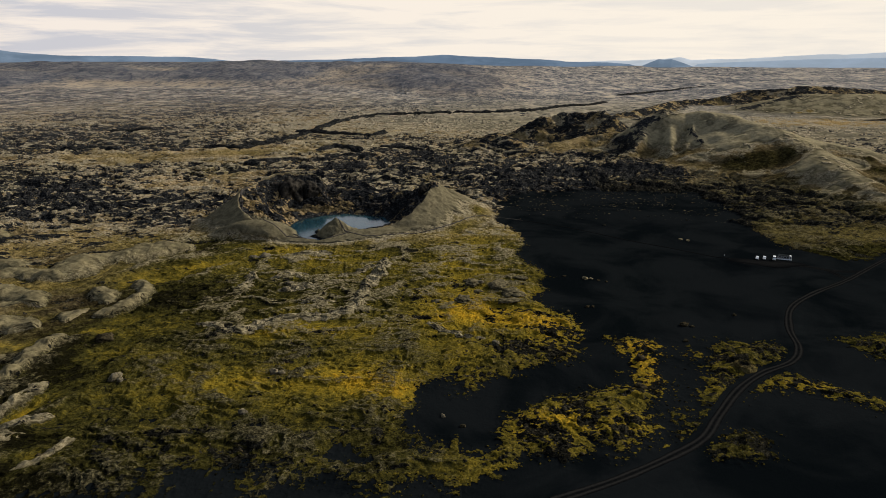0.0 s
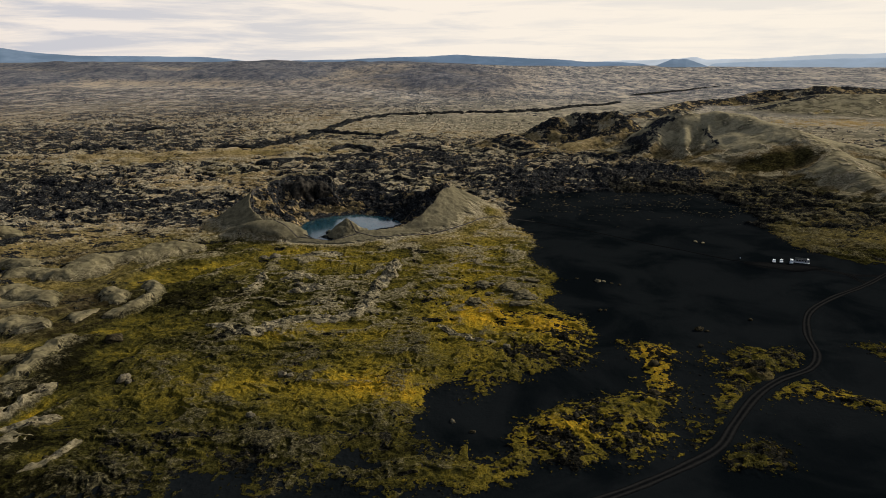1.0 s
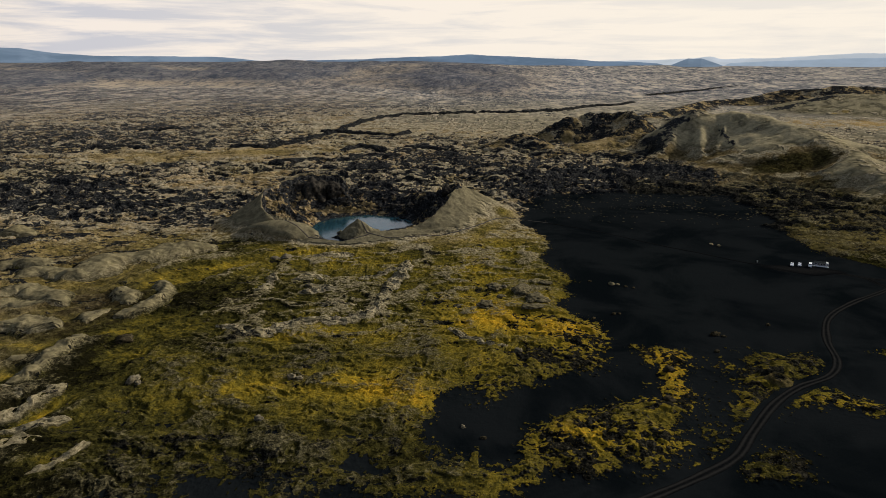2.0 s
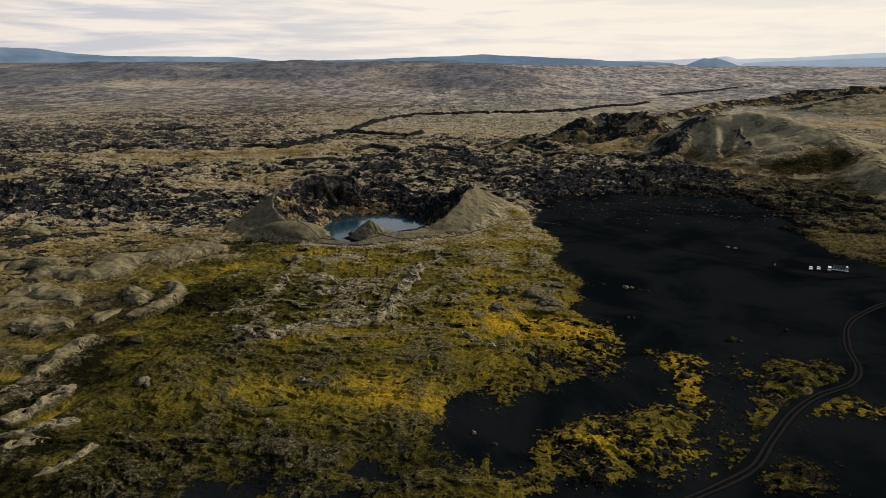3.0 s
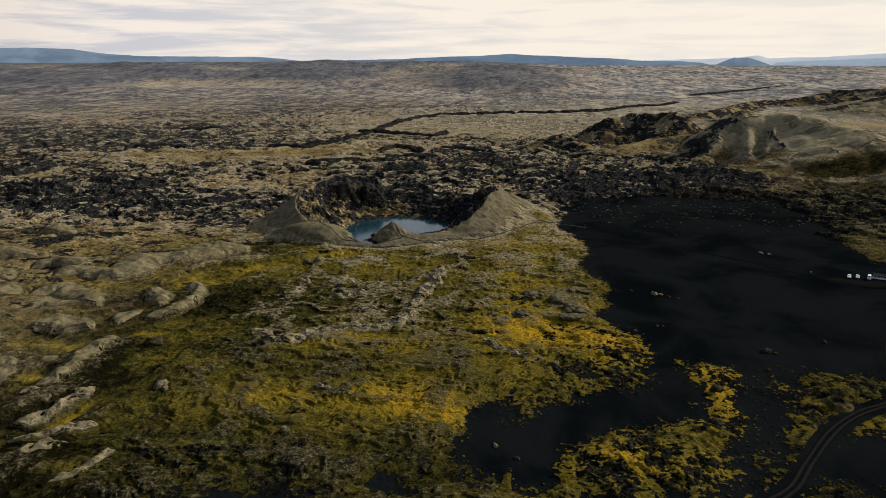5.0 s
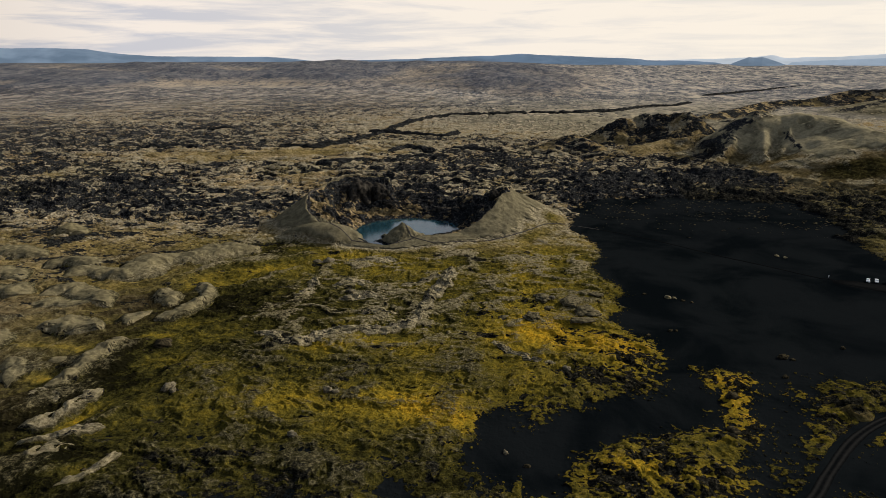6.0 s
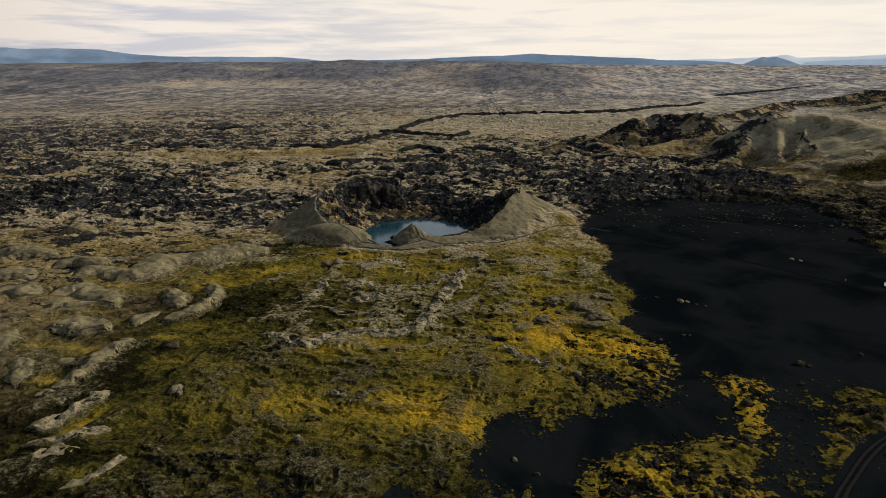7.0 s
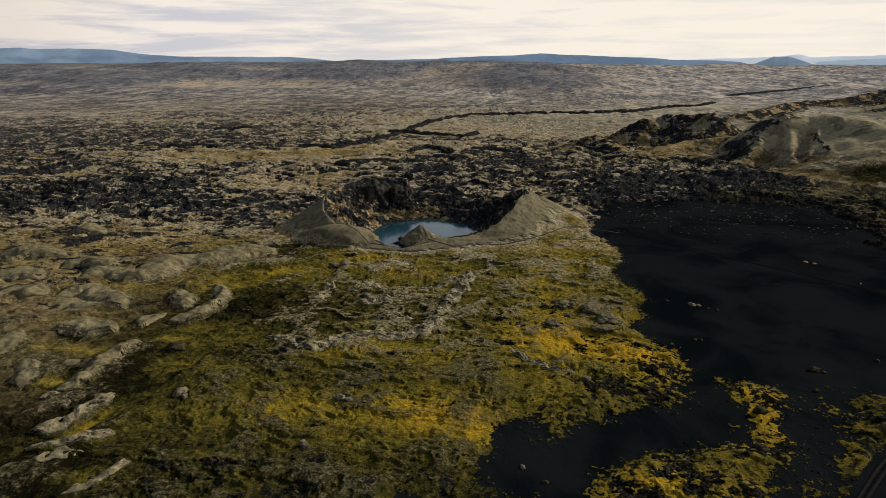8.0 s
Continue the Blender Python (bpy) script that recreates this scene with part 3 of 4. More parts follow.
    # the third value is the painted haze, growing with distance
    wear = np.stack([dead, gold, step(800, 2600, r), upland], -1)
    return h, np.concatenate([np.stack([s, yellow, lava, hump], -1), wear], -1)


def cover8(sand, yellow, lava, hump, shape, dead=0.0, gold=0.4, far=0.0):
    return np.stack([np.broadcast_to(np.asarray(v, np.float32), shape) for v in (sand, yellow, lava, hump, dead, gold, far, 0.0)], -1)


def crater_at(x, y):
    """Height of the crater's own slopes over the plan, its cover, and how far out (1: the foot)."""
    r, th = polar(x, y)
    th = th + 2.2 * fbm(x, y, 14, 3, 0.5, 30)
    shore, rim, top, foot, k = (around(th, c) for c in (1, 2, 3, 4, 5))
    shore = shore + 1.2 * fbm(x, y, 9, 3, 0.5, 31)
    deg = np.mod(th, 360)
    north = step(38, 55, deg) * step(118, 108, deg)
    rim = rim + (2.0 + 9.0 * north) * fbm(x, y, 22, 4, 0.6, 32)
    top = top * (1 + north * 0.5 * fbm(x, y, 26, 4, 0.6, 38)) + 1.6 * fbm(x, y, 18, 3, 0.6, 39) * step(8, 20, top)
    u = np.clip((r - shore) / (rim - shore), 0, 1)
    v = np.clip((r - rim) / (foot - rim), 0, 1)
    inner = top * u ** k
    rock = 12.0 * (ridged(x, y, 20, 5, 0.62, 33) - 0.5) * np.clip(u * (1 - u) * 4, 0, 1) * np.clip(top / 14, 0.15, 1)
    rock = rock + 5.0 * (ridged(x, y * 1.3, 8, 4, 0.62, 49) - 0.5) * np.clip(u * (1 - u) * 5, 0, 1) * np.clip(top / 14, 0.1, 1)
    inner = inner + rock
    outer = top * ((1 - v) ** 1.38) * (1 + 0.05 * fbm(x, y, 18, 4, 0.5, 34) * np.clip(v * 8, 0, 1)) + 0.35 * fbm(x, y, 7, 3, 0.6, 35) * np.clip(v * 6, 0, 1)
    outer = outer + north * 5.0 * (ridged(x, y, 20, 5, 0.6, 40) - 0.5) * np.clip(v * 5, 0, 1)
    below = -3.5 * np.clip((shore - r) / 8, 0, 1)
    z = np.where(r < shore, below - 0.2, np.where(r < rim, np.maximum(inner, 0.12 + 0.8 * np.clip(u * 6, 0, 1)), outer))
    # the viewpoint's knoll between the two bays
    kx, ky = (x + 76) / 16.5, (y - 435) / 14.0
    knoll = 13.5 * np.clip(1 - np.sqrt(kx * kx + ky * ky) * (0.9 + 0.3 * fbm(x, y, 8, 3, 0.5, 36)), 0, 1) ** 1.15
    z = np.maximum(z, knoll - 0.4)
    mx, my = (x + 131) / 30.0, (y - 429) / 17.0
    mound = 11.5 * np.clip(1 - (mx * mx + my * my) * (0.85 + 0.5 * fbm(x, y, 20, 3, 0.5, 42)), 0, 1) ** 0.9
    z = np.where(r > shore + 2, np.maximum(z, mound), z)
    base = 0.8
    z = z + base * np.clip((r - shore) / 6, 0, 1)
    wall = (r < rim - 1 + 5 * step(22, 27, deg) * step(44, 36, deg)) & (knoll < 1.5) & (mound < 2)
    west = step(135, 165, np.mod(th, 360)) * step(235, 205, np.mod(th, 360))
    lava = np.where(wall, 0.74 - 0.24 * west * step(0.40, 0.62, ridged(x, y, 15, 4, 0.6, 37)) + 0.45 * fbm(x, y, 14, 4, 0.65), 0.05 + north * (0.45 + 0.6 * fbm(x, y, 16, 4, 0.65, 41)))
    ledge = step(0.05, 0.2, u) * step(0.5, 0.3, u) * step(70, 95, np.mod(th, 360)) * step(150, 125, np.mod(th, 360))
    lava = lava - 0.55 * ledge * wall
    yellow = np.where(wall, 0.45 * ledge, np.maximum(0.08, step(0.22, 0.85, v + 0.2 * fbm(x, y, 20, 4, 0.6, 43)) * np.where(x > -40, step(540, 490, y), step(478, 440, y)) * np.where(x > -60, 1.0, 0.7) * (mound < 3)))
    hump = np.where(wall, 0.5, 0.88 - 0.41 * yellow)
    return z, cover8(0, yellow, lava, hump, x.shape, 0.2, np.where(wall, -0.2, 0.16)), r / foot


def ground_z(x, y):
    """The ground sheet: the plain, lowered under the crater."""
    h, cover = plain(x, y)
    r, th = polar(x, y)
    sink = step(0.97, 0.80, r / around(th, 4))
    h = h * (1 - sink) + (-9.0) * sink
    return h, cover


# ---- meshes ----
def steep(X, Y, Z):
    """The slope of a sheet at each of its places."""
    ax, ay, az = (np.gradient(v, axis=0) for v in (X, Y, Z))
    bx, by, bz = (np.gradient(v, axis=1) for v in (X, Y, Z))
    nx, ny, nz = ay * bz - az * by, az * bx - ax * bz, ax * by - ay * bx
    return np.hypot(nx, ny) / (np.abs(nz) + 1e-6)


def darken_steep(X, Y, Z, cover, a, b, amount):
    """Steep broken faces are bare lava; their shade is put into this dark cover too."""
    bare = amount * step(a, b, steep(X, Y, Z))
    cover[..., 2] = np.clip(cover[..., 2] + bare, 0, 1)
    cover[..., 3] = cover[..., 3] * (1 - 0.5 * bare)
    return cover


def sheet(name, X, Y, Z, cover, material, loop=False, parent=None, keep=None):
    """A smooth sheet through a grid of places, with the cover of each."""
    n, m = X.shape
    mesh = bpy.data.meshes.new(name)
    verts = np.stack([X, Y, Z], -1).reshape(-1, 3)
    i, j = np.meshgrid(np.arange(n - 1), np.arange(m if loop else m - 1), indexing="ij")
    j2 = (j + 1) % m
    quads = np.stack([i * m + j, i * m + j2, (i + 1) * m + j2, (i + 1) * m + j], -1).reshape(-1, 4)
    if keep is not None:
        quads = quads[keep[i, j].reshape(-1)]
        used, quads = np.unique(quads, return_inverse=True)
        quads = quads.reshape(-1, 4)
        verts = verts[used]
        cover = cover.reshape(-1, cover.shape[-1])[used]
    mesh.vertices.add(len(verts))
    mesh.vertices.foreach_set("co", verts.astype(np.float32).ravel())
    mesh.loops.add(quads.size)
    mesh.loops.foreach_set("vertex_index", quads.astype(np.int32).ravel())
    mesh.polygons.add(len(quads))
    mesh.polygons.foreach_set("loop_start", np.arange(0, quads.size, 4, dtype=np.int32))
    mesh.update(calc_edges=True)
    mesh.polygons.foreach_set("use_smooth", np.ones(len(quads), bool))
    if cover is not None:
        at = mesh.attributes.new("cover", "FLOAT_COLOR", "POINT")
        at.data.foreach_set("color", np.ascontiguousarray(cover[..., :4], np.float32).ravel())
        at = mesh.attributes.new("wear", "FLOAT_COLOR", "POINT")
        at.data.foreach_set("color", np.ascontiguousarray(cover[..., 4:], np.float32).ravel())
    mesh.materials.append(material)
    mesh.validate()
    ob = new(name, mesh)
    if parent:
        ob.parent = parent
    return ob


def part(name, bm, material, parent=None, label=""):
    mesh = bpy.data.meshes.new(name)
    bm.to_mesh(mesh)
    bm.free()
    mesh.materials.append(material)
    ob = new(name, mesh)
    ob.parent = parent
    if label:
        ob["label"] = label
    return ob


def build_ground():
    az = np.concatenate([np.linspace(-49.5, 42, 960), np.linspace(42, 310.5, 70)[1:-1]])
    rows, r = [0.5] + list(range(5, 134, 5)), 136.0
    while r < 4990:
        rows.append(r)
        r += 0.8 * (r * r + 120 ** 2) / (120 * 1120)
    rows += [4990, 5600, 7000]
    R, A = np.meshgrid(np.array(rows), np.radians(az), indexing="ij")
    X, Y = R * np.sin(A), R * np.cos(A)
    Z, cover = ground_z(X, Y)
    cover = darken_steep(X, Y, Z, cover, 0.40, 1.0, 0.10 + 0.26 * step(420, 520, Y))
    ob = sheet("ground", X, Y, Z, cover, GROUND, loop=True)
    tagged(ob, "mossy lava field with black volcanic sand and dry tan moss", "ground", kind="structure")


def build_crater():
    th = np.radians(np.linspace(0, 360, 620, endpoint=False))
    u = np.concatenate([np.linspace(0.02, 0.3, 24)[:-1], np.linspace(0.3, 1.02, 190)])
    U, T = np.meshgrid(u, th, indexing="ij")
    R = U * around(np.degrees(T), 4)
    X, Y = CRATER[0] + R * np.cos(T), CRATER[1] + R * np.sin(T)
    Z, cover, out = crater_at(X, Y)
    G, gcov = plain(X, Y)
    w = step(0.80, 0.99, out)[..., None]
    Z = Z * (1 - w[..., 0]) + (G - 0.35 * step(0.97, 1.02, out)) * w[..., 0]
    cover = cover * (1 - w) + gcov * w
    ob = new("volcanic_crater")
    ob.matrix_basis = pose(CRATER[0], CRATER[1], 0)
    rim = R / around(np.degrees(T), 2)
    inner, knoll = rim < 1.0, (X > -92) & (X < -58) & (Y < 450) & (Y > 424) & (rim < 1.25)
    for name, keep, label in (("knoll", knoll, "tan viewpoint knoll between two bays"), ("rock_wall", inner & ~knoll, "black broken rock wall"), ("outer_slope", ~inner & ~knoll, "smooth tan mossy slope")):
        piece = sheet(name, X - CRATER[0], Y - CRATER[1], Z, cover, GROUND, loop=True, parent=ob, keep=keep)
        piece["label"] = label
    tagged(ob, "tan mossy volcanic crater with black rock walls round a lake", "crater")


def build_lake():
    bm = bmesh.new()
    n = 96
    vs = []
    for i in range(n):
        t = 360 * i / n
        r = float(around(t, 1)) + 3.0
        vs.append(bm.verts.new((CRATER[0] + r * math.cos(radians(t)), CRATER[1] + r * math.sin(radians(t)), 0.0)))
    bm.faces.new(vs)
    bmesh.ops.triangulate(bm, faces=bm.faces[:])
    ob = part("lake", bm, WATER)
    tagged(ob, "still blue-grey crater lake reflecting the sky", "lake", kind="structure")


build_ground()
build_crater()
build_lake()


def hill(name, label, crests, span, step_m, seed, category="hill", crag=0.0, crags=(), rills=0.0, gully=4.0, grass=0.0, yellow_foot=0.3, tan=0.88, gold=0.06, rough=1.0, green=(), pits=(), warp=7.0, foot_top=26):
    """A hill of crest lines (points (x, y, height), slope, blunt) joined softly; crags, green hollows with shade
    painted in, and pits are (x, y, rx, ry).
    """
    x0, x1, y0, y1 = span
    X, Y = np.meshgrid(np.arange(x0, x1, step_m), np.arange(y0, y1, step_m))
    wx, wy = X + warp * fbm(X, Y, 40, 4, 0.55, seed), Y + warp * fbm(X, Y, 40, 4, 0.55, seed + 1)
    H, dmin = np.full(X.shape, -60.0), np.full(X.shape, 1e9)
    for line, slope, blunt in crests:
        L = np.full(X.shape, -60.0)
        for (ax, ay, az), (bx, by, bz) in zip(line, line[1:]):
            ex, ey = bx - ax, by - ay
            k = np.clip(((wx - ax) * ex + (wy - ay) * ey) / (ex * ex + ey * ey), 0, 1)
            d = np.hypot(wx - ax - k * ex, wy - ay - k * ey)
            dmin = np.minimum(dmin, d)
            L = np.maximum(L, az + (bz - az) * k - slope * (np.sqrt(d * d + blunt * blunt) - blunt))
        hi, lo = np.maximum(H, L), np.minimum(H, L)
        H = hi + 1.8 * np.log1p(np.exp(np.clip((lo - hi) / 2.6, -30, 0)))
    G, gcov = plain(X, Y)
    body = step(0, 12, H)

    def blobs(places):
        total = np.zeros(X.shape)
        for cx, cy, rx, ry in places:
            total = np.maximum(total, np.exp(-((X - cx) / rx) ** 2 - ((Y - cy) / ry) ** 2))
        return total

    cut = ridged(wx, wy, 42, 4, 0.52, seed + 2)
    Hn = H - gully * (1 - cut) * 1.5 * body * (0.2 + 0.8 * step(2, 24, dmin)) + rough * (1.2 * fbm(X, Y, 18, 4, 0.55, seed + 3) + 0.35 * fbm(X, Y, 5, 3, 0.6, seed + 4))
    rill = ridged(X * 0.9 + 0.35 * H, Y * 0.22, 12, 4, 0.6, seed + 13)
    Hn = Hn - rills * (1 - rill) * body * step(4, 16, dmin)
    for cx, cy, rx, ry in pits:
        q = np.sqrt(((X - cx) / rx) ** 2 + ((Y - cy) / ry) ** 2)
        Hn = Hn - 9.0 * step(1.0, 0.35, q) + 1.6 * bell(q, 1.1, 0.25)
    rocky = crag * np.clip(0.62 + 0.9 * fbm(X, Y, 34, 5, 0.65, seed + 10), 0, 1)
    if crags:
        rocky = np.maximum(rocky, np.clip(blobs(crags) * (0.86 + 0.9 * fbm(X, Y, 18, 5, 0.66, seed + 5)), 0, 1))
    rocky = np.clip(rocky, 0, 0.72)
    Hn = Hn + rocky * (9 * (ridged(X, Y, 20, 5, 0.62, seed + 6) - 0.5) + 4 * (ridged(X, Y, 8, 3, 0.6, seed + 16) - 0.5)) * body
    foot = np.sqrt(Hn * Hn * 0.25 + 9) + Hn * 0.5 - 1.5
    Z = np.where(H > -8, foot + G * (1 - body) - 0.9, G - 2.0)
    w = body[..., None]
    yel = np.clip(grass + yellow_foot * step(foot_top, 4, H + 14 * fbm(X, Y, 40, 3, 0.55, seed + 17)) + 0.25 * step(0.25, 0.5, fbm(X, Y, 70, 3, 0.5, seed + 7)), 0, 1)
    # dark green moss of the hollows, with their shade put into its colour
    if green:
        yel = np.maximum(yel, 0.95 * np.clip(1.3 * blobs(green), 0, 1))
    # gully shade is painted as dead-moss colour where the cut runs deep
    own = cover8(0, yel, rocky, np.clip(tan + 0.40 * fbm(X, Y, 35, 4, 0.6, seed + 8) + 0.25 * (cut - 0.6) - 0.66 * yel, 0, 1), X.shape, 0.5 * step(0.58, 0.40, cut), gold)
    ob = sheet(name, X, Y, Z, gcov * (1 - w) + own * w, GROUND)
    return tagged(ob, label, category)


hill("volcanic_hill", "broad tan mossy volcanic hill with ribbed rocky flanks and a jagged peak",
     [([(202, 817, 13), (236, 829, 24), (265, 841, 41), (293, 853, 57), (318, 849, 54), (339, 841, 58), (362, 815, 55)], 0.92, 26.0),
      ([(362, 815, 52), (376, 775, 49), (385, 742, 45), (388, 712, 40), (389, 683, 36), (389, 660, 32), (375, 620, 27), (377, 578, 22), (375, 537, 17), (366, 480, 6)], 0.72, 20.0),
      ([(321, 837, 50), (315, 803, 39), (296, 768, 23), (279, 738, 5)], 1.15, 3.0),
      ([(351, 815, 46), (338, 780, 37), (327, 740, 24), (319, 704, 6)], 0.70, 24.0),
      ([(333, 825, 42), (318, 790, 31), (307, 757, 20), (299, 724, 5)], 0.70, 18.0),
      ([(298, 840, 48), (281, 790, 30), (270, 742, 6)], 1.0, 3.0),
      ([(275, 842, 44), (252, 804, 29), (228, 780, 14), (203, 757, 2)], 1.0, 3.0),
      ([(385, 745, 44), (437, 729, 31), (461, 714, 27), (520, 680, 14)], 0.36, 20.0)],
     (110, 640, 420, 960), 1.5, 40, crags=[(290, 851, 17, 12), (264, 838, 20, 16), (234, 817, 28, 20), (310, 795, 4, 34), (205, 785, 24, 18), (225, 795, 18, 18)],
     rills=0.0, gully=2.4, rough=0.5, grass=0.0, yellow_foot=0.9, foot_top=30, gold=-0.25, green=[(335, 674, 74, 30)], tan=1.0, pits=[(334, 818, 9, 7), (310, 812, 6, 7)], warp=3.5)
hill("black_crater_hill", "low black lava crater hill with broken crest", [([(119, 965, 24), (147, 971, 37), (182, 985, 42), (222, 977, 44), (239, 968, 47), (252, 949, 34)], 0.55, 3.0), ([(182, 985, 38), (196, 950, 22), (206, 925, 8)], 0.55, 3.0)],
     (40, 360, 830, 1100), 2.0, 50, crag=0.92, tan=0.55, rills=2.5, gully=6.0)
hill("lava_knoll", "dark lava knoll with tan mossy flanks", [([(33, 872, 5), (60, 890, 20), (79, 889, 24), (103, 856, 13)], 0.48, 4.0), ([(60, 888, 18), (50, 850, 6)], 0.45, 4.0)],
     (-30, 190, 780, 960), 1.7, 60, crag=0.72, tan=0.56, rills=1.5)
hill("mossy_spur", "tan mossy spur running up to the hill", [([(98, 806, 2), (146, 850, 13), (195, 881, 20), (232, 882, 25), (262, 862, 31)], 0.40, 8.0)],
     (50, 330, 740, 960), 1.8, 70, crag=0.34, tan=0.72, rills=1.0, grass=0.15)
# sunlight is put into the paler tan, cloud shade into the western crags
hill("tan_hill", "smooth tan grassy hill with its sunlight put into paler colour", [([(630, 1514, 2), (726, 1539, 12), (821, 1561, 31), (862, 1535, 43), (924, 1486, 46), (1000, 1469, 46), (1125, 1490, 34), (1310, 1540, 20)], 0.26, 30.0)],
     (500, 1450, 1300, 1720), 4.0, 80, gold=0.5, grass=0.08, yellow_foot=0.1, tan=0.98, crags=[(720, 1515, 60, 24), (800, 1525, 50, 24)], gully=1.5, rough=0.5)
hill("dark_lava_ridge", "dark lava ridge behind the tan hill", [([(361, 1341, 10), (454, 1428, 18), (611, 1708, 16), (722, 1742, 20), (841, 1794, 39), (931, 1776, 44), (974, 1780, 51), (1080, 1800, 48), (1320, 1872, 31)], 0.34, 5.0)],
     (270, 1500, 1230, 2020), 4.5, 90, crag=0.95, tan=0.5, gully=6.0, rills=1.5)


# ---- lava ridges and scarps ----
def ridge(label, points, width, height, seed, lava=0.12, hump=0.82, rough=1.0, yellow=0.4, gap=0.8, lumpy=1.0, dark=0.35, group="lava ridges", name="lava_ridge"):
    """A rounded ridge of lava along a line, sunk into the ground at its edges."""
    line = np.array(spline(points, gap))
    run = np.concatenate([[0], np.cumsum(np.hypot(*np.diff(line, axis=0).T))])
    tan = np.gradient(line, axis=0)
    tan /= np.linalg.norm(tan, axis=1)[:, None] + 1e-9
    t = np.linspace(-1.15, 1.15, 25)
    S, T = np.meshgrid(np.arange(len(line)), t, indexing="ij")
    along = run[S]
    taper = np.clip(np.minimum(along, run[-1] - along) / (1.2 * width), 0.02, 1) ** 0.5
    w = width * taper * np.clip(1 + lumpy * 1.3 * fbm(along, T * 0.3 + seed, 2.2 * width, 4, 0.6, seed), 0.35, 2)
    X, Y = line[S, 0] - tan[S, 1] * T * w, line[S, 1] + tan[S, 0] * T * w
    X = X + lumpy * 0.9 * width * fbm(X, Y, 1.6 * width, 4, 0.55, seed + 3)
    Y = Y + lumpy * 0.9 * width * fbm(X, Y, 1.6 * width, 4, 0.55, seed + 4)
    G = ground_z(X, Y)[0]
    prof = np.clip(1 - np.abs(T) ** 2.2, -0.3, 1)
    gaps = np.clip(0.75 + lumpy * 1.5 * fbm(X, Y, 1.8 * width, 4, 0.6, seed + 1), 0.1, 1.6)
    Z = G * 0.6 + 0.15 + height * taper * prof * gaps
    Z = Z + rough * 0.5 * fbm(X, Y, 2.8, 4, 0.62, seed + 2) * prof - 0.9 * np.clip(np.abs(T) - 0.9, 0, 1) * 4
    edge = np.clip(np.abs(T) * 1.2 - 0.3, 0, 1)
    # dark: shade on the ridge's sides, put in as dead-moss colour
    cov = cover8(0, np.clip(yellow + 0.5 * edge, 0, 1), np.clip(lava + 0.25 * fbm(X, Y, 7, 3, 0.6, seed), 0, 1), np.clip(hump + 0.04 - 0.22 * edge ** 2 + 0.25 * lumpy * (gaps - 0.9), 0, 1), X.shape, dark * step(0.50, 0.90, np.abs(T + 0.15)), 0.15)
    cov = darken_steep(X, Y, Z, cov, 0.7, 1.4, 0.24)
    return tagged(sheet(name, X, Y, Z, cov, GROUND), label, "ridge", group)


PALE = "rounded grey-tan mossy lava ridge in the moss field"
for i, (pts, w, h) in enumerate([
    ([(-104, 265), (-92, 268), (-77, 280), (-62, 283), (-47, 290), (-43, 304), (-42, 327), (-37, 354), (-35, 375)], 4.4, 3.0),
    ([(-117, 273), (-110, 275), (-100, 268)], 4.5, 2.6), ([(-8, 277), (4, 264), (20, 256)], 2.4, 1.6), ([(-102, 383), (-85, 386), (-70, 388)], 5.0, 2.6),
    ([(-89, 319), (-76, 327), (-65, 321)], 4.0, 2.0), ([(-75, 300), (-64, 304), (-55, 303)], 3.5, 1.8), ([(-98, 340), (-86, 346), (-76, 345)], 4.0, 2.0),
    ([(-112, 318), (-108, 335), (-112, 352)], 4.0, 1.8), ([(-60, 340), (-50, 350), (-40, 362)], 3.6, 1.8),
]):
    ridge(PALE, pts, w * 1.1, h * 0.62, 100 + 7 * i, 0.24, 0.75, 1.3, 0.5, lumpy=0.55, dark=0.7)
LEVEE = "smooth grey-tan mossy lava levee beside golden moss"
for i, (pts, w, h) in enumerate([
    ([(-232, 338), (-219, 347), (-213, 362), (-194, 382), (-180, 390), (-162, 401)], 14.0, 7.0), ([(-172, 332), (-163, 323), (-156, 311), (-158, 299), (-162, 288), (-168, 281)], 5.5, 4.0),
    ([(-170, 262), (-169, 255), (-169, 239), (-168, 225), (-172, 212)], 5.0, 4.5), ([(-186, 322), (-176, 310), (-168, 298)], 7.0, 4.0), ([(-215, 264), (-203, 270), (-184, 266)], 8.0, 6.5),
    ([(-177, 273), (-180, 285), (-176, 293)], 5.5, 3.2), ([(-150, 217), (-154, 206), (-157, 196), (-164, 191)], 4.2, 2.8), ([(-135, 194), (-140, 192), (-148, 187), (-159, 184)], 3.6, 2.4),
    ([(-138, 183), (-144, 178), (-151, 174)], 3.4, 2.2), ([(-122, 182), (-122, 177), (-125, 169), (-130, 162)], 2.2, 1.8), ([(-160, 206), (-169, 209), (-179, 211)], 4.0, 2.4),
    ([(-190, 238), (-177, 234)], 6.0, 2.6), ([(-242, 292), (-229, 298), (-209, 296)], 6.5, 3.4), ([(-246, 305), (-237, 319), (-200, 296)], 8.0, 4.2), ([(-252, 331), (-246, 346), (-213, 337)], 8.0, 4.2),
    ([(-280, 349), (-270, 361), (-244, 354)], 8.0, 4.6), ([(-278, 300), (-275, 313), (-252, 307)], 9.0, 4.0), ([(-338, 366), (-319, 377), (-292, 371)], 12.0, 5.5), ([(-336, 433), (-318, 430), (-303, 424)], 12.0, 6.5),
    ([(-310, 330), (-290, 338), (-275, 330)], 9.0, 4.0), ([(-232, 262), (-225, 252), (-222, 240)], 6.0, 3.0), ([(-205, 236), (-196, 228), (-190, 216)], 5.0, 2.8),
]):
    slim = w < 5
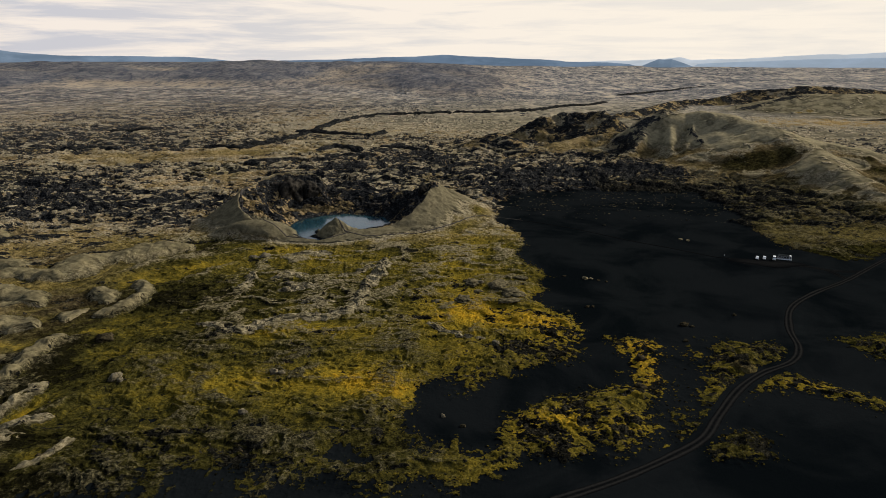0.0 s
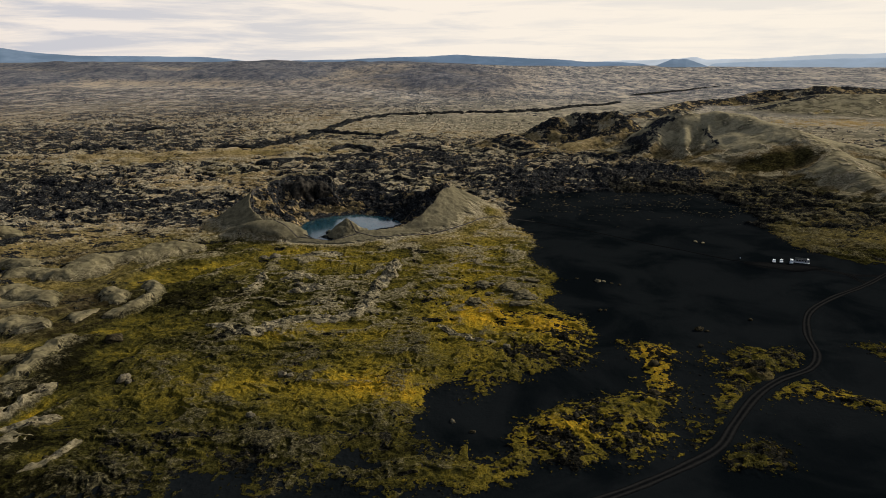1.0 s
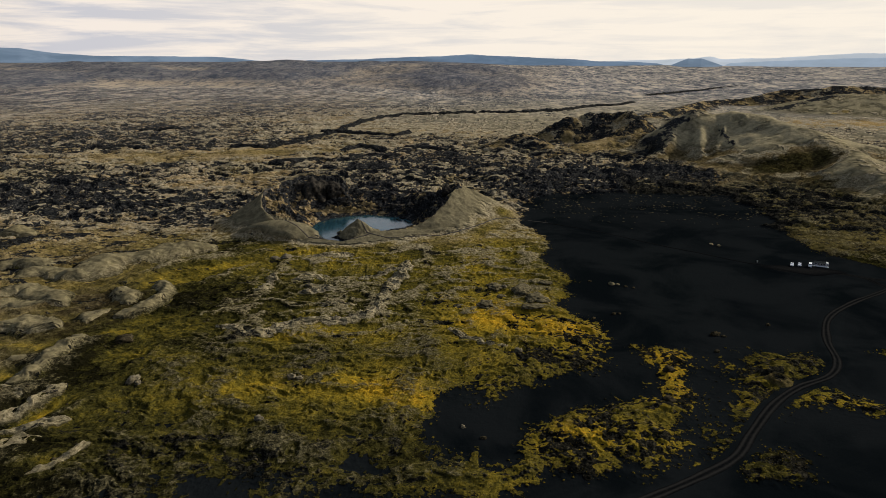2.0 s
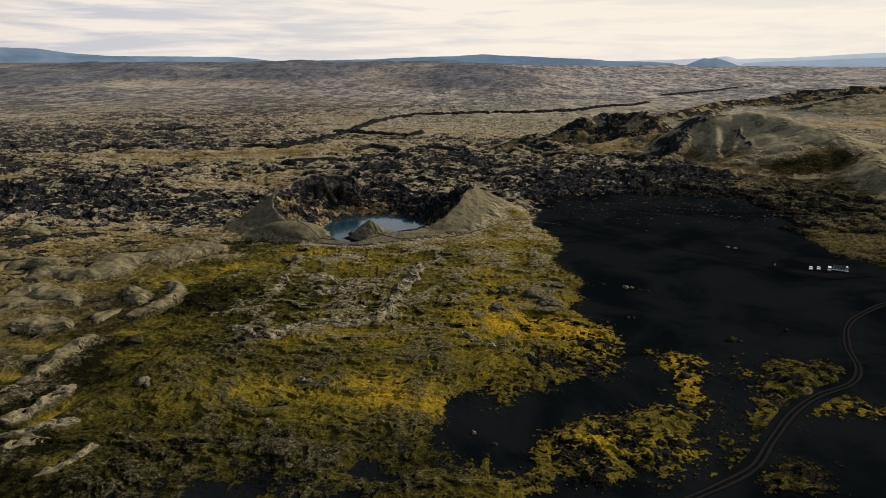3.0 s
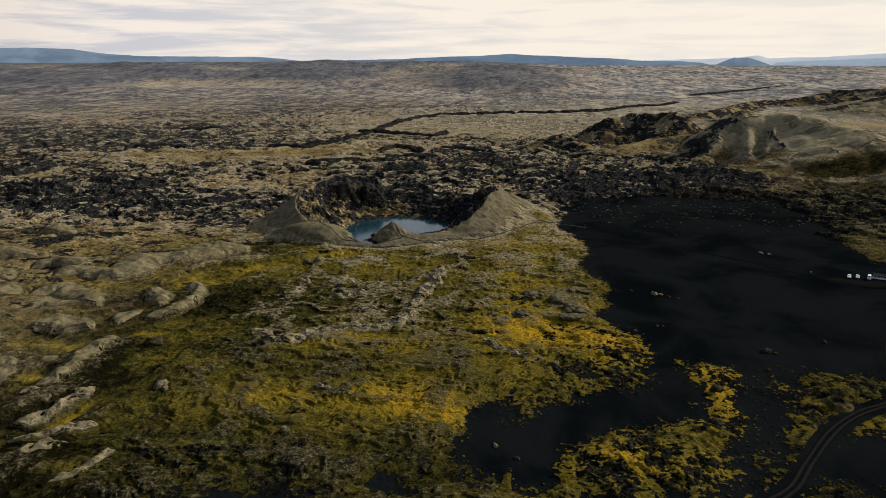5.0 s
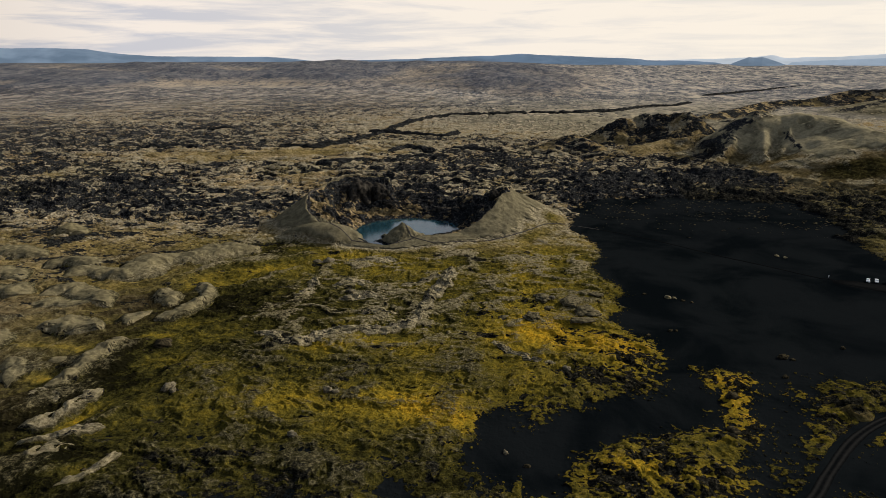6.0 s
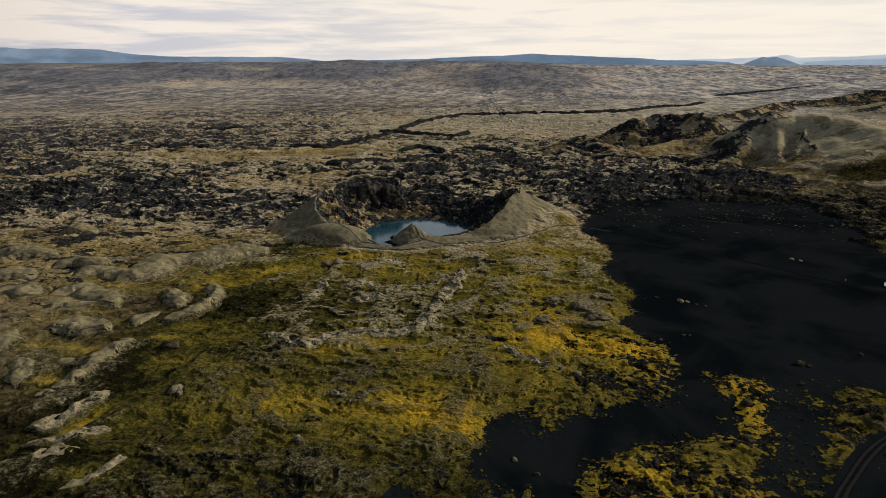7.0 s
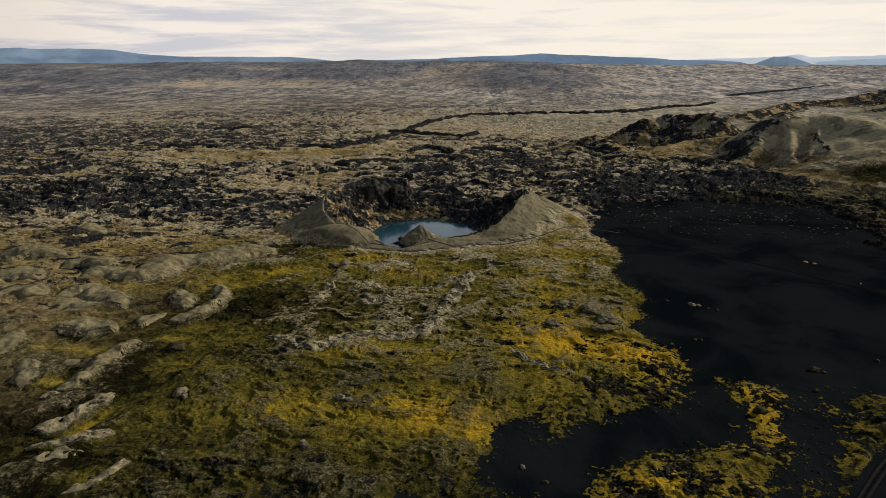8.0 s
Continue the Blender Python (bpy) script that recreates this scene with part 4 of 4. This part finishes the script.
    ridge(LEVEE, pts, w * 1.2, h * (0.75 if slim else 1.0), 200 + 7 * i, 0.20 if slim else 0.14, 0.74 if slim else 0.80, 1.4 if slim else 0.8, 0.7, lumpy=0.36 if slim else 0.28, dark=1.0, group="lava levees", name="lava_levee")
SCARP = "black lava scarp across the dry plain"
for i, (pts, w, h) in enumerate([
    ([(-336, 890), (-288, 892), (-253, 944), (-233, 1008), (-223, 1115)], 9.0, 7.5), ([(-223, 1115), (-205, 1281), (-151, 1413), (-80, 1460), (22, 1510)], 8.0, 7.0),
    ([(22, 1510), (128, 1530), (226, 1584), (314, 1699), (395, 1742), (466, 1855)], 9.0, 7.0), ([(577, 2157), (726, 2295), (1001, 2624), (1192, 2773), (1471, 3189)], 14.0, 9.0),
    ([(-254, 1096), (-211, 1080), (-168, 1050), (-114, 1029), (-98, 1094)], 9.0, 7.0), ([(-237, 747), (-208, 764), (-180, 791)], 12.0, 6.0), ([(-172, 862), (-147, 896), (-109, 851)], 10.0, 6.0),
    ([(-150, 800), (-120, 815), (-85, 800)], 9.0, 5.0), ([(-90, 880), (-60, 890), (-30, 870)], 8.0, 5.0), ([(-520, 860), (-480, 880), (-440, 870)], 10.0, 6.0),
    ([(-560, 1080), (-545, 1110), (-500, 1120)], 12.0, 8.0), ([(380, 1290), (440, 1330), (520, 1340)], 9.0, 5.0),
]):
    ridge(SCARP, pts, w, h * 0.85, 400 + 7 * i, 0.95, 0.5, 2.0, 0.0, 2.5, 0.4, group="lava scarps", name="lava_scarp")


# ---- tracks ----
def ribbon(name, label, category, points, width, worn, height=None, material=None, gap=1.5, kind="structure", lift=0.12):
    """A strip laid on the ground: two worn wheel lines for a track, one for a path."""
    line = np.array(spline(points, gap))
    tan = np.gradient(line, axis=0)
    tan /= np.linalg.norm(tan, axis=1)[:, None] + 1e-9
    t = np.linspace(-1, 1, 13)
    S, T = np.meshgrid(np.arange(len(line)), t, indexing="ij")
    w = width / 2 * (1 + 0.25 * fbm(line[S, 0], line[S, 1], 14, 3, 0.5, 60))
    X, Y = line[S, 0] - tan[S, 1] * T * w, line[S, 1] + tan[S, 0] * T * w
    Z = (height or (lambda x, y: ground_z(x, y)[0]))(X, Y)
    Z = Z + lift * np.clip(3 * (1 - np.abs(T)), -0.5, 1) - 0.12 * (np.abs(T) > 0.95)
    mark = worn * (np.exp(-((np.abs(T) - 0.45) / 0.2) ** 2) + 0.15)
    return tagged(sheet(name, X, Y, Z, cover8(mark, 0, 0, 0.5, X.shape), material or GRAVEL), label, category, kind=kind)


ribbon("road", "winding gravel track with two worn wheel lines across black sand", "track", ROAD, 3.9, 0.75)
ribbon("road_branch", "faint gravel branch track to the parking place", "track", TRACK, 4.0, 0.40, gap=1.0, lift=0.05)
ribbon("road_spur", "faint curved wheel marks joining two gravel tracks", "track", SPUR, 3.6, 0.36, gap=1.0, lift=0.03)
ribbon("pavement_trail", "faint footpath over black sand", "footpath", TRAIL, 1.6, 0.22)


def build_parking():
    """A patch of brown gravel."""
    th = np.radians(np.linspace(0, 360, 72, endpoint=False))
    U, T = np.meshgrid(np.linspace(0.02, 1.0, 12), th, indexing="ij")
    X = 200 + U * (22 + 3 * np.sin(2 * T + 1)) * np.cos(T)
    Y = 370 + U * (9 + 2 * np.sin(3 * T)) * np.sin(T) - 0.22 * (X - 200)
    Z = ground_z(X, Y)[0] + 0.10 - 0.3 * step(0.9, 1.0, U)
    tagged(sheet("pavement_parking", X, Y, Z, cover8(0.30 * step(1.0, 0.5, U), 0, 0, 0.5, X.shape), GRAVEL, loop=True), "worn brown gravel parking place on black sand", "parking", kind="structure")


build_parking()


def over_crater(x, y):
    z, _, out = crater_at(x, y)
    g = plain(x, y)[0]
    w = step(0.80, 0.99, out)
    return np.where(out < 1, z * (1 - w) + g * w, g)


PATHLABEL = "narrow dark footpath trodden in tan moss"
for pts in ([(62, 478), (42, 486), (24, 474), (8, 452), (-10, 436), (-34, 426), (-52, 421), (-66, 426)], [(-66, 426), (-71, 431), (-75, 437), (-77, 442)],
            [(-66, 426), (-80, 416), (-95, 417), (-108, 420), (-122, 428), (-134, 440), (-147, 452)], [(-147, 452), (-151, 466), (-156, 482), (-152, 498)]):
    ribbon("footpath", PATHLABEL, "footpath", pts, 1.1, 0.0, over_crater, TRODDEN, 0.6, lift=0.18)


# ---- boulders ----
CLIFF_ROCK = plain_material("black_cliff_rock", (0.006, 0.006, 0.006), (0.060, 0.052, 0.040), 3.0, 1.0, 0.9, 0.0)
def boulder(label, x, y, size, seed, material, flat=0.6, group="boulders", z=None):
    rs = np.random.RandomState(seed)
    bm = bmesh.new()
    bmesh.ops.create_icosphere(bm, subdivisions=4 if size > 4 else 3, radius=1.0)
    off = rs.rand(3) * 50
    sx, sy = 1 + 0.5 * rs.rand(), 0.8 + 0.3 * rs.rand()
    for v in bm.verts:
        p = v.co.normalized()
        d = 1 + 0.45 * noise.fractal(p * 1.4 + Vector(off), 0.9, 2.0, 4) - 0.25 * abs(noise.noise(p * 3.1 + Vector(off))) - 0.16 * abs(noise.noise(p * 7.3 + Vector(off)))
        v.co = Vector((p.x * d * sx, p.y * d * sy, p.z * d * flat)) * size
    for f in bm.faces:
        f.smooth = True
    ob = part("boulder", bm, material)
    if z is None:
        z = float(ground_z(np.array([[x]]), np.array([[y]]))[0][0, 0])
    ob.matrix_basis = pose(x, y, z + 0.22 * size * flat, 0, 0, rs.rand() * 360)
    return tagged(ob, label, "boulder", group)


GREYB = "rough grey-tan mossy lava boulder in golden moss"
for i, (x, y, sz) in enumerate([(-70.4, 196.7, 1.9), (-66.7, 225, 2.0), (-63.5, 224, 1.5), (-127.3, 221.3, 2.2), (-124.5, 219.5, 1.4), (-85.3, 330, 2.4), (-85.3, 321.7, 2.4), (16.6, 257.6, 1.7), (23, 253, 1.8), (-111.6, 379.9, 3.4), (-118, 378, 2.8), (-61.3, 284, 2.2), (0, 196, 1.0), (21, 330, 1.6)]):
    boulder(GREYB, x, y, sz, 500 + i, MOSSY_ROCK)
for i, (x, y, sz) in enumerate([(15.9, 329.8, 4.6), (30, 323.8, 5.0), (36.5, 312.3, 6.0), (10.4, 303.4, 4.4), (33, 300, 3.8), (19, 318, 2.8), (-3, 305, 3.0), (44, 336, 3.0)]):
    boulder("broad flat grey-brown lava mound in golden moss", x, y, sz * 1.05, 640 + i, MOUND_ROCK, 0.27, "lava mounds")
for i, (x, y, sz) in enumerate([(81.4, 342.1, 1.7), (84.5, 341.4, 1.0), (165.2, 423.4, 1.4), (169.2, 420.4, 1.4)]):
    boulder("pale dry-moss boulder on black sand", x, y, sz, 540 + i, PALE_ROCK, 0.5)
for i, (x, y, sz) in enumerate([(113.5, 275.7, 2.0), (81.4, 237.7, 2.4), (75.4, 215.5, 2.6), (73.2, 298.7, 1.2), (142.6, 287.5, 1.1), (6.9, 189.8, 1.0), (76, 299, 0.8), (88, 338, 0.9), (92, 336, 0.8), (70, 346, 0.9), (-149.4, 255.8, 3.6), (62, 292, 1.1), (117, 274, 1.0), (108, 258, 1.2)]):
    boulder("dark lava boulder on black sand", x, y, sz, 560 + i, LAVA_ROCK)


for i, (x, y, sz, fl, z) in enumerate([(-126, 521, 11, 1.15, 9), (-112, 527, 9, 1.2, 8), (-104, 517, 6.5, 0.9, 3), (-138, 515, 7.5, 1.2, 12), (-92, 524, 5, 0.8, 3), (-56, 508, 6.0, 0.75, 1.5), (-47, 498, 4.5, 0.7, 1.5), (-15, 497, 6.0, 1.0, 17), (-70, 526, 5, 0.7, 4)]):
    boulder("black broken lava outcrop in the crater wall", x, y, sz, 700 + i, CLIFF_ROCK, fl, "crater outcrops", z)


def build_hornito():
    """A low ring of mossy lava beside the track."""
    th = np.radians(np.linspace(0, 360, 80, endpoint=False))
    U, T = np.meshgrid(np.linspace(0.02, 1.1, 28), th, indexing="ij")
    X, Y = 121.5 + 5.2 * U * np.cos(T), 231.5 + 4.8 * U * np.sin(T)
    G = ground_z(X, Y)[0]
    Z = G * 0.4 + 0.4 + 1.5 * np.exp(-((U - 0.66) / 0.2) ** 2) * (1 + 0.6 * fbm(X, Y, 3, 3, 0.6, 71)) + 0.4 * (U < 0.6) - 1.0 * step(0.95, 1.1, U)
    tagged(sheet("spatter_ring", X, Y, Z, cover8(0, 0.8, 0.58 - 0.22 * (U > 0.5), 0.42, X.shape, 1.0, -0.1), GROUND, loop=True), "low round spatter ring of dark mossy lava by the track", "spatter ring")


build_hornito()


# ---- scattered stones and moss clumps ----
def scatter(name, label, category, places, sizes, cover, material, seed, flat=0.6):
    """Many small lumps in one mesh."""
    rs = np.random.RandomState(seed)
    bm = bmesh.new()
    bmesh.ops.create_icosphere(bm, subdivisions=1, radius=1.0)
    bv = np.array([v.co for v in bm.verts])
    bf = np.array([[v.index for v in f.verts] for f in bm.faces])
    bm.free()
    n, k = len(places), len(bv)
    jit = 1 + 0.35 * (rs.rand(n, k, 1) - 0.5) * 2
    ang = rs.rand(n) * 6.283
    v = bv[None] * jit * sizes[:, None, None] * np.array([1.25, 0.9, flat])
    c, s_ = np.cos(ang)[:, None], np.sin(ang)[:, None]
    v = np.stack([v[..., 0] * c - v[..., 1] * s_, v[..., 0] * s_ + v[..., 1] * c, v[..., 2]], -1)
    z = ground_z(places[:, :1], places[:, 1:])[0][:, 0]
    v = v + np.concatenate([places, (z + 0.15 * sizes)[:, None]], 1)[:, None]
    f = (bf[None] + (np.arange(n) * k)[:, None, None]).reshape(-1, 3)
    mesh = bpy.data.meshes.new(name)
    mesh.from_pydata(v.reshape(-1, 3).tolist(), [], f.tolist())
    if cover is not None:
        cv = np.repeat(cover, k, 0)
        for nm, sl in (("cover", slice(0, 4)), ("wear", slice(4, 8))):
            at = mesh.attributes.new(nm, "FLOAT_COLOR", "POINT")
            at.data.foreach_set("color", np.ascontiguousarray(cv[:, sl], np.float32).ravel())
    mesh.polygons.foreach_set("use_smooth", np.ones(len(mesh.polygons), bool))
    mesh.materials.append(material)
    return tagged(new(name, mesh), label, category, kind="stuff")


def throw(n, x0, x1, y0, y1, seed, keep):
    rs = np.random.RandomState(seed)
    p = np.stack([x0 + (x1 - x0) * rs.rand(n), y0 + (y1 - y0) * rs.rand(n)], 1)
    cov = plain(p[:, :1], p[:, 1:])[1][:, 0]
    ok = keep(p, cov, rs)
    return p[ok], cov[ok], rs


def build_scatter():
    p, cov, rs = throw(26000, -190, 160, 140, 400, 81, lambda p, c, rs: (c[:, 0] < 0.4) & (rs.rand(len(c)) < 0.05 + 0.5 * (c[:, 2] > 0.42)) & (fbm(p[:, 0], p[:, 1], 25, 3) > -0.12))
    scatter("lava_rubble", "small dark lava stones strewn over the moss", "stones", p, 0.18 + 0.6 * rs.rand(len(p)) ** 4, None, LAVA_ROCK, 82)
    p, cov, rs = throw(36000, -20, 230, 150, 420, 83, lambda p, c, rs: (c[:, 0] > 0.04) & (c[:, 0] < 0.9) & (rs.rand(len(c)) < 0.6))
    scatter("moss_clumps", "clumps of golden moss along the edge of black sand", "moss", p, 0.12 + 0.42 * rs.rand(len(p)) ** 3, cover8(0, 1, 0.2 + 0.45 * rs.rand(len(p)), 0.48, (len(p),), 0.9, 0.3), GROUND, 84, 0.4)
    p, cov, rs = throw(6000, 55, 330, 380, 650, 85, lambda p, c, rs: (c[:, 2] > 0.45) & (fbm(p[:, 0] * 0.5, p[:, 1], 16, 3) > -0.02 - 0.25 * step(470, 600, p[:, 1])) & (p[:, 1] > 430 - (p[:, 0] - 60) * 0.1))
    scatter("apron_clumps", "tufts of dry tan moss on black lava gravel", "moss", p, 0.22 + 1.0 * rs.rand(len(p)) ** 3, cover8(0, 0.2, 0.28 + 0.3 * rs.rand(len(p)), 0.66, (len(p),), 0.75), GROUND, 86, 0.16)


build_scatter()


# ---- parked vehicles and hut ----
def block(bm, x0, x1, y0, y1, z0, z1, bevel=0.0):
    made = bmesh.ops.create_cube(bm, size=1.0, matrix=Matrix.LocRotScale(((x0 + x1) / 2, (y0 + y1) / 2, (z0 + z1) / 2), None, (x1 - x0, y1 - y0, z1 - z0)))
    if bevel:
        edges = list({e for v in made["verts"] for e in v.link_edges})
        bmesh.ops.bevel(bm, geom=edges, offset=bevel, segments=2, affect="EDGES", profile=0.7)
    return bm


def car_shell(profile, half, inset):
    """A body from its side outline, narrower towards the roof."""
    bm = bmesh.new()
    rings = []
    top = max(z for _, z in profile)
    for side in (-1, 1):
        rings.append([bm.verts.new((side * (half - inset * max(0, (z - 0.95) / (top - 0.95))), y, z)) for y, z in profile])
    bm.faces.new(rings[0])
    bm.faces.new(rings[1][::-1])
    for i in range(len(profile)):
        j = (i + 1) % len(profile)
        bm.faces.new((rings[0][i], rings[1][i], rings[1][j], rings[0][j]))
    bmesh.ops.recalc_face_normals(bm, faces=bm.faces[:])
    bmesh.ops.bevel(bm, geom=bm.edges[:], offset=0.06, segments=2, affect="EDGES", profile=0.7)
    return bm


def vehicle(name, label, x, y, turn, length, height, van):
    root = new(name)
    h, l2 = height, length / 2
    if van:
        prof = [(-l2, 0.35), (-l2, h - 0.1), (-l2 + 0.1, h), (l2 - 1.2, h), (l2 - 0.6, 1.15), (l2, 1.0), (l2, 0.35)]
    else:
        prof = [(-l2, 0.35), (-l2, 1.05), (-l2 + 0.15, h - 0.1), (-l2 + 0.4, h), (l2 - 2.1, h), (l2 - 1.35, 1.05), (l2 - 0.1, 0.9), (l2, 0.35)]
    body = part("body", car_shell(prof, 0.92, 0.12), WHITE_PAINT, root)
    z0, z1 = 1.1, h - 0.2
    part("windscreen", block(bmesh.new(), -0.72, 0.72, l2 - (1.05 if van else 1.85), l2 - (0.85 if van else 1.6), z0, z1, 0.03), CAR_GLASS, body, "dark glass")
    part("rear_window", block(bmesh.new(), -0.70, 0.70, -l2 - 0.02, -l2 + 0.12, z0, z1, 0.02), CAR_GLASS, body, "dark glass")
    for sd in (-1, 1):
        part("side_window", block(bmesh.new(), sd * 0.86 - 0.06, sd * 0.86 + 0.04, -l2 + 0.5, l2 - (1.5 if van else 2.2), z0, z1, 0.02), CAR_GLASS, body, "dark glass")
        part("headlight", block(bmesh.new(), sd * 0.65 - 0.18, sd * 0.65 + 0.18, l2 - 0.06, l2 + 0.02, 0.68, 0.85, 0.02), LAMP_CLEAR, body)
        part("tail_light", block(bmesh.new(), sd * 0.78 - 0.09, sd * 0.78 + 0.09, -l2 - 0.02, -l2 + 0.05, 0.75, 1.05, 0.02), LAMP_RED, body)
    for sx in (-1, 1):
        for sy in (-1, 1):
            bm = bmesh.new()
            bmesh.ops.create_cone(bm, cap_ends=True, segments=20, radius1=0.36, radius2=0.36, depth=0.24, matrix=pose(sx * 0.82, sy * (l2 - 0.85), 0.36, 0, 90, 0))
            wheel = part("wheel", bm, TYRE, root)
            bm = bmesh.new()
            bmesh.ops.create_cone(bm, cap_ends=True, segments=16, radius1=0.21, radius2=0.21, depth=0.26, matrix=pose(sx * 0.82, sy * (l2 - 0.85), 0.36, 0, 90, 0))
            part("rim", bm, WHEEL_STEEL, wheel)
    z = float(ground_z(np.array([[x]]), np.array([[y]]))[0][0, 0])
    root.matrix_basis = pose(x, y, z + 0.14, 0, 0, turn)
    return tagged(root, label, "car" if not van else "van", "parked vehicles")


vehicle("car", "white estate car parked on dark gravel", 197.2, 378.6, 153, 4.0, 1.45, False)
vehicle("car", "white off-road car with dark windows parked on gravel", 201.6, 378.4, 154, 4.0, 1.5, False)
vehicle("van", "tall white camper van parked beside the hut", 207.2, 377.2, 152, 4.8, 2.1, True)


def build_hut():
    root = new("service_hut")
    part("wall", block(bmesh.new(), -3.6, 2.7, -1.2, 1.2, 0, 2.1, 0.03), GREY_BOARD, root, "weathered grey board walls")
    part("end_wall", block(bmesh.new(), 2.7, 3.9, -1.3, 1.3, 0, 2.3, 0.03), WHITE_BOARD, root, "white painted end")
    bm = bmesh.new()
    for sd in (-1, 1):
        vs = [bm.verts.new(c) for c in ((-3.9, 0, 2.75), (2.7, 0, 2.75), (2.7, sd * 1.5, 2.05), (-3.9, sd * 1.5, 2.05))]
        bm.faces.new(vs if sd < 0 else vs[::-1])
    bmesh.ops.solidify(bm, geom=bm.faces[:], thickness=0.08)
    part("roof", bm, DARK_ROOF, root, "dark green sheet roof")
    for i in range(4):
        x = -3.0 + i * 1.45
        win = part("window", block(bmesh.new(), x, x + 0.85, -1.26, -1.18, 0.9, 1.6, 0.01), CAR_GLASS, root)
        part("frame", block(bmesh.new(), x - 0.06, x + 0.91, -1.23, -1.17, 0.82, 0.9, 0.01), WHITE_BOARD, win)
    part("door", block(bmesh.new(), 2.9, 3.7, -1.36, -1.28, 0.05, 2.0, 0.02), GREY_BOARD, root)
    part("deck", block(bmesh.new(), -6.0, 4.2, -2.6, -1.2, 0.0, 0.28, 0.02), WHITE_BOARD, root, "pale board deck")
    for i in range(5):
        part("post", block(bmesh.new(), -6.0 + i * 0.6, -5.92 + i * 0.6, -2.55, -2.47, 0.28, 1.2, 0.01), WHITE_BOARD, root)
    part("rail", block(bmesh.new(), -6.05, -3.4, -2.57, -2.45, 1.2, 1.28, 0.01), WHITE_BOARD, root)
    z = float(ground_z(np.array([[214.6]]), np.array([[379.2]]))[0][0, 0])
    root.matrix_basis = pose(214.6, 379.6, z, 0, 0, -24)
    tagged(root, "low grey board hut with dark roof and white end", "hut")


build_hut()


def marker(x, y, z, label, material):
    root = new("speck_post")
    part("post", block(bmesh.new(), -0.12, 0.12, -0.12, 0.12, -0.2, 1.2, 0.03), material, root)
    part("board", block(bmesh.new(), -0.4, 0.4, -0.16, -0.1, 0.75, 1.35, 0.02), material, root)
    root.matrix_basis = pose(x, y, z)
    tagged(root, label, "signpost")


# stand-in for a white speck of unknown kind
marker(179.2, 384.8, float(ground_z(np.array([[179.2]]), np.array([[384.8]]))[0][0, 0]), "small white stand-in board for an unidentified speck beside the footpath", WHITE_BOARD)
# dark stone added in place of an unidentified dot on the knoll
kz = float(over_crater(np.array([[-76.0]]), np.array([[439.0]]))[0, 0])
boulder("small dark stone standing in for an unidentified dot on top of the viewpoint knoll", -76, 439, 0.8, 600, LAVA_ROCK, 1.2, "cairn", kz)


# ---- far mountains ----
def range_far(label, profile, radius, base, material, seed, jag=1.0):
    """A distant range: (bearing, elevation in degrees) along its crest."""
    az = np.linspace(profile[0][0], profile[-1][0], 260)
    el = np.interp(az, [p[0] for p in profile], [p[1] for p in profile])
    el = np.convolve(np.pad(el, 4, mode="edge"), np.hanning(11)[1:-1] / np.hanning(11).sum(), mode="valid")
    el = el + 0.03 * jag * fbm(az, az * 0 + seed, 1.3, 5, 0.6, seed)
    k = np.linspace(0, 1, 16)
    A, K = np.meshgrid(np.radians(az), k, indexing="ij")
    crest = 120 + radius * np.tan(np.radians(el))[:, None]
    up = np.where(K < 0.7, (K / 0.7) ** 0.85, 1 - (K - 0.7) * 1.2)
    R = radius - 180 + 260 * K 
    Z = base + (crest - base) * up 
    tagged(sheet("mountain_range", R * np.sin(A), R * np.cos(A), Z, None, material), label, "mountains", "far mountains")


range_far("long mountain range on the horizon, blue-grey from painted haze", [(-46, 0.8), (-44.1, 0.85), (-42.1, 0.94), (-40.7, 1.02), (-40.0, 0.91), (-37.5, 0.96), (-34.8, 0.88), (-32.7, 0.54), (-30.0, 0.32), (-26.6, 0.31), (-20.7, 0.23), (-19.5, 0.09), (-17.4, -0.11), (-15, -0.4)], 4840, 20, FAR_ROCK, 1)
range_far("broad mountain with a low summit, blue-grey from painted haze", [(-17, -0.3), (-13.7, -0.05), (-8.9, 0.04), (-5.1, 0.23), (-2.1, 0.3), (0.1, 0.44), (1.8, 0.32), (4.4, 0.23), (6.1, 0.11), (9.5, -0.01), (10.5, -0.15), (14.2, -0.23), (18, -0.5)], 4830, 15, FAR_ROCK, 3)
range_far("small twin-topped hill, blue from painted haze", [(16.6, -0.6), (17.4, -0.23), (18.1, 0.06), (18.5, 0.01), (19.1, 0.06), (19.6, -0.1), (20.3, -0.36), (20.9, -0.6)], 4760, 20, HILL_FAR, 5, 0.3)
range_far("low ridge on the horizon, blue from painted haze", [(20.5, -0.5), (21.3, -0.31), (23.8, -0.18), (27.0, -0.05), (30.0, 0.07), (33.8, 0.15), (38.0, 0.18), (42, 0.1)], 4820, 15, HAZY_FAR, 7, 0.6)
range_far("pale far mountains, whitened by painted haze", [(11.5, -0.4), (12.4, -0.19), (13.3, -0.1), (16.0, -0.05), (18.7, 0.08), (19.5, 0.21), (20.0, 0.19), (20.5, -0.05), (22.1, 0.04), (23.8, 0.04), (27.7, 0.28), (30.0, 0.44), (31.4, 0.39), (33.8, 0.54), (36.1, 0.63), (38.0, 0.54), (42, 0.5)], 4880, 20, PALE_FAR, 9)
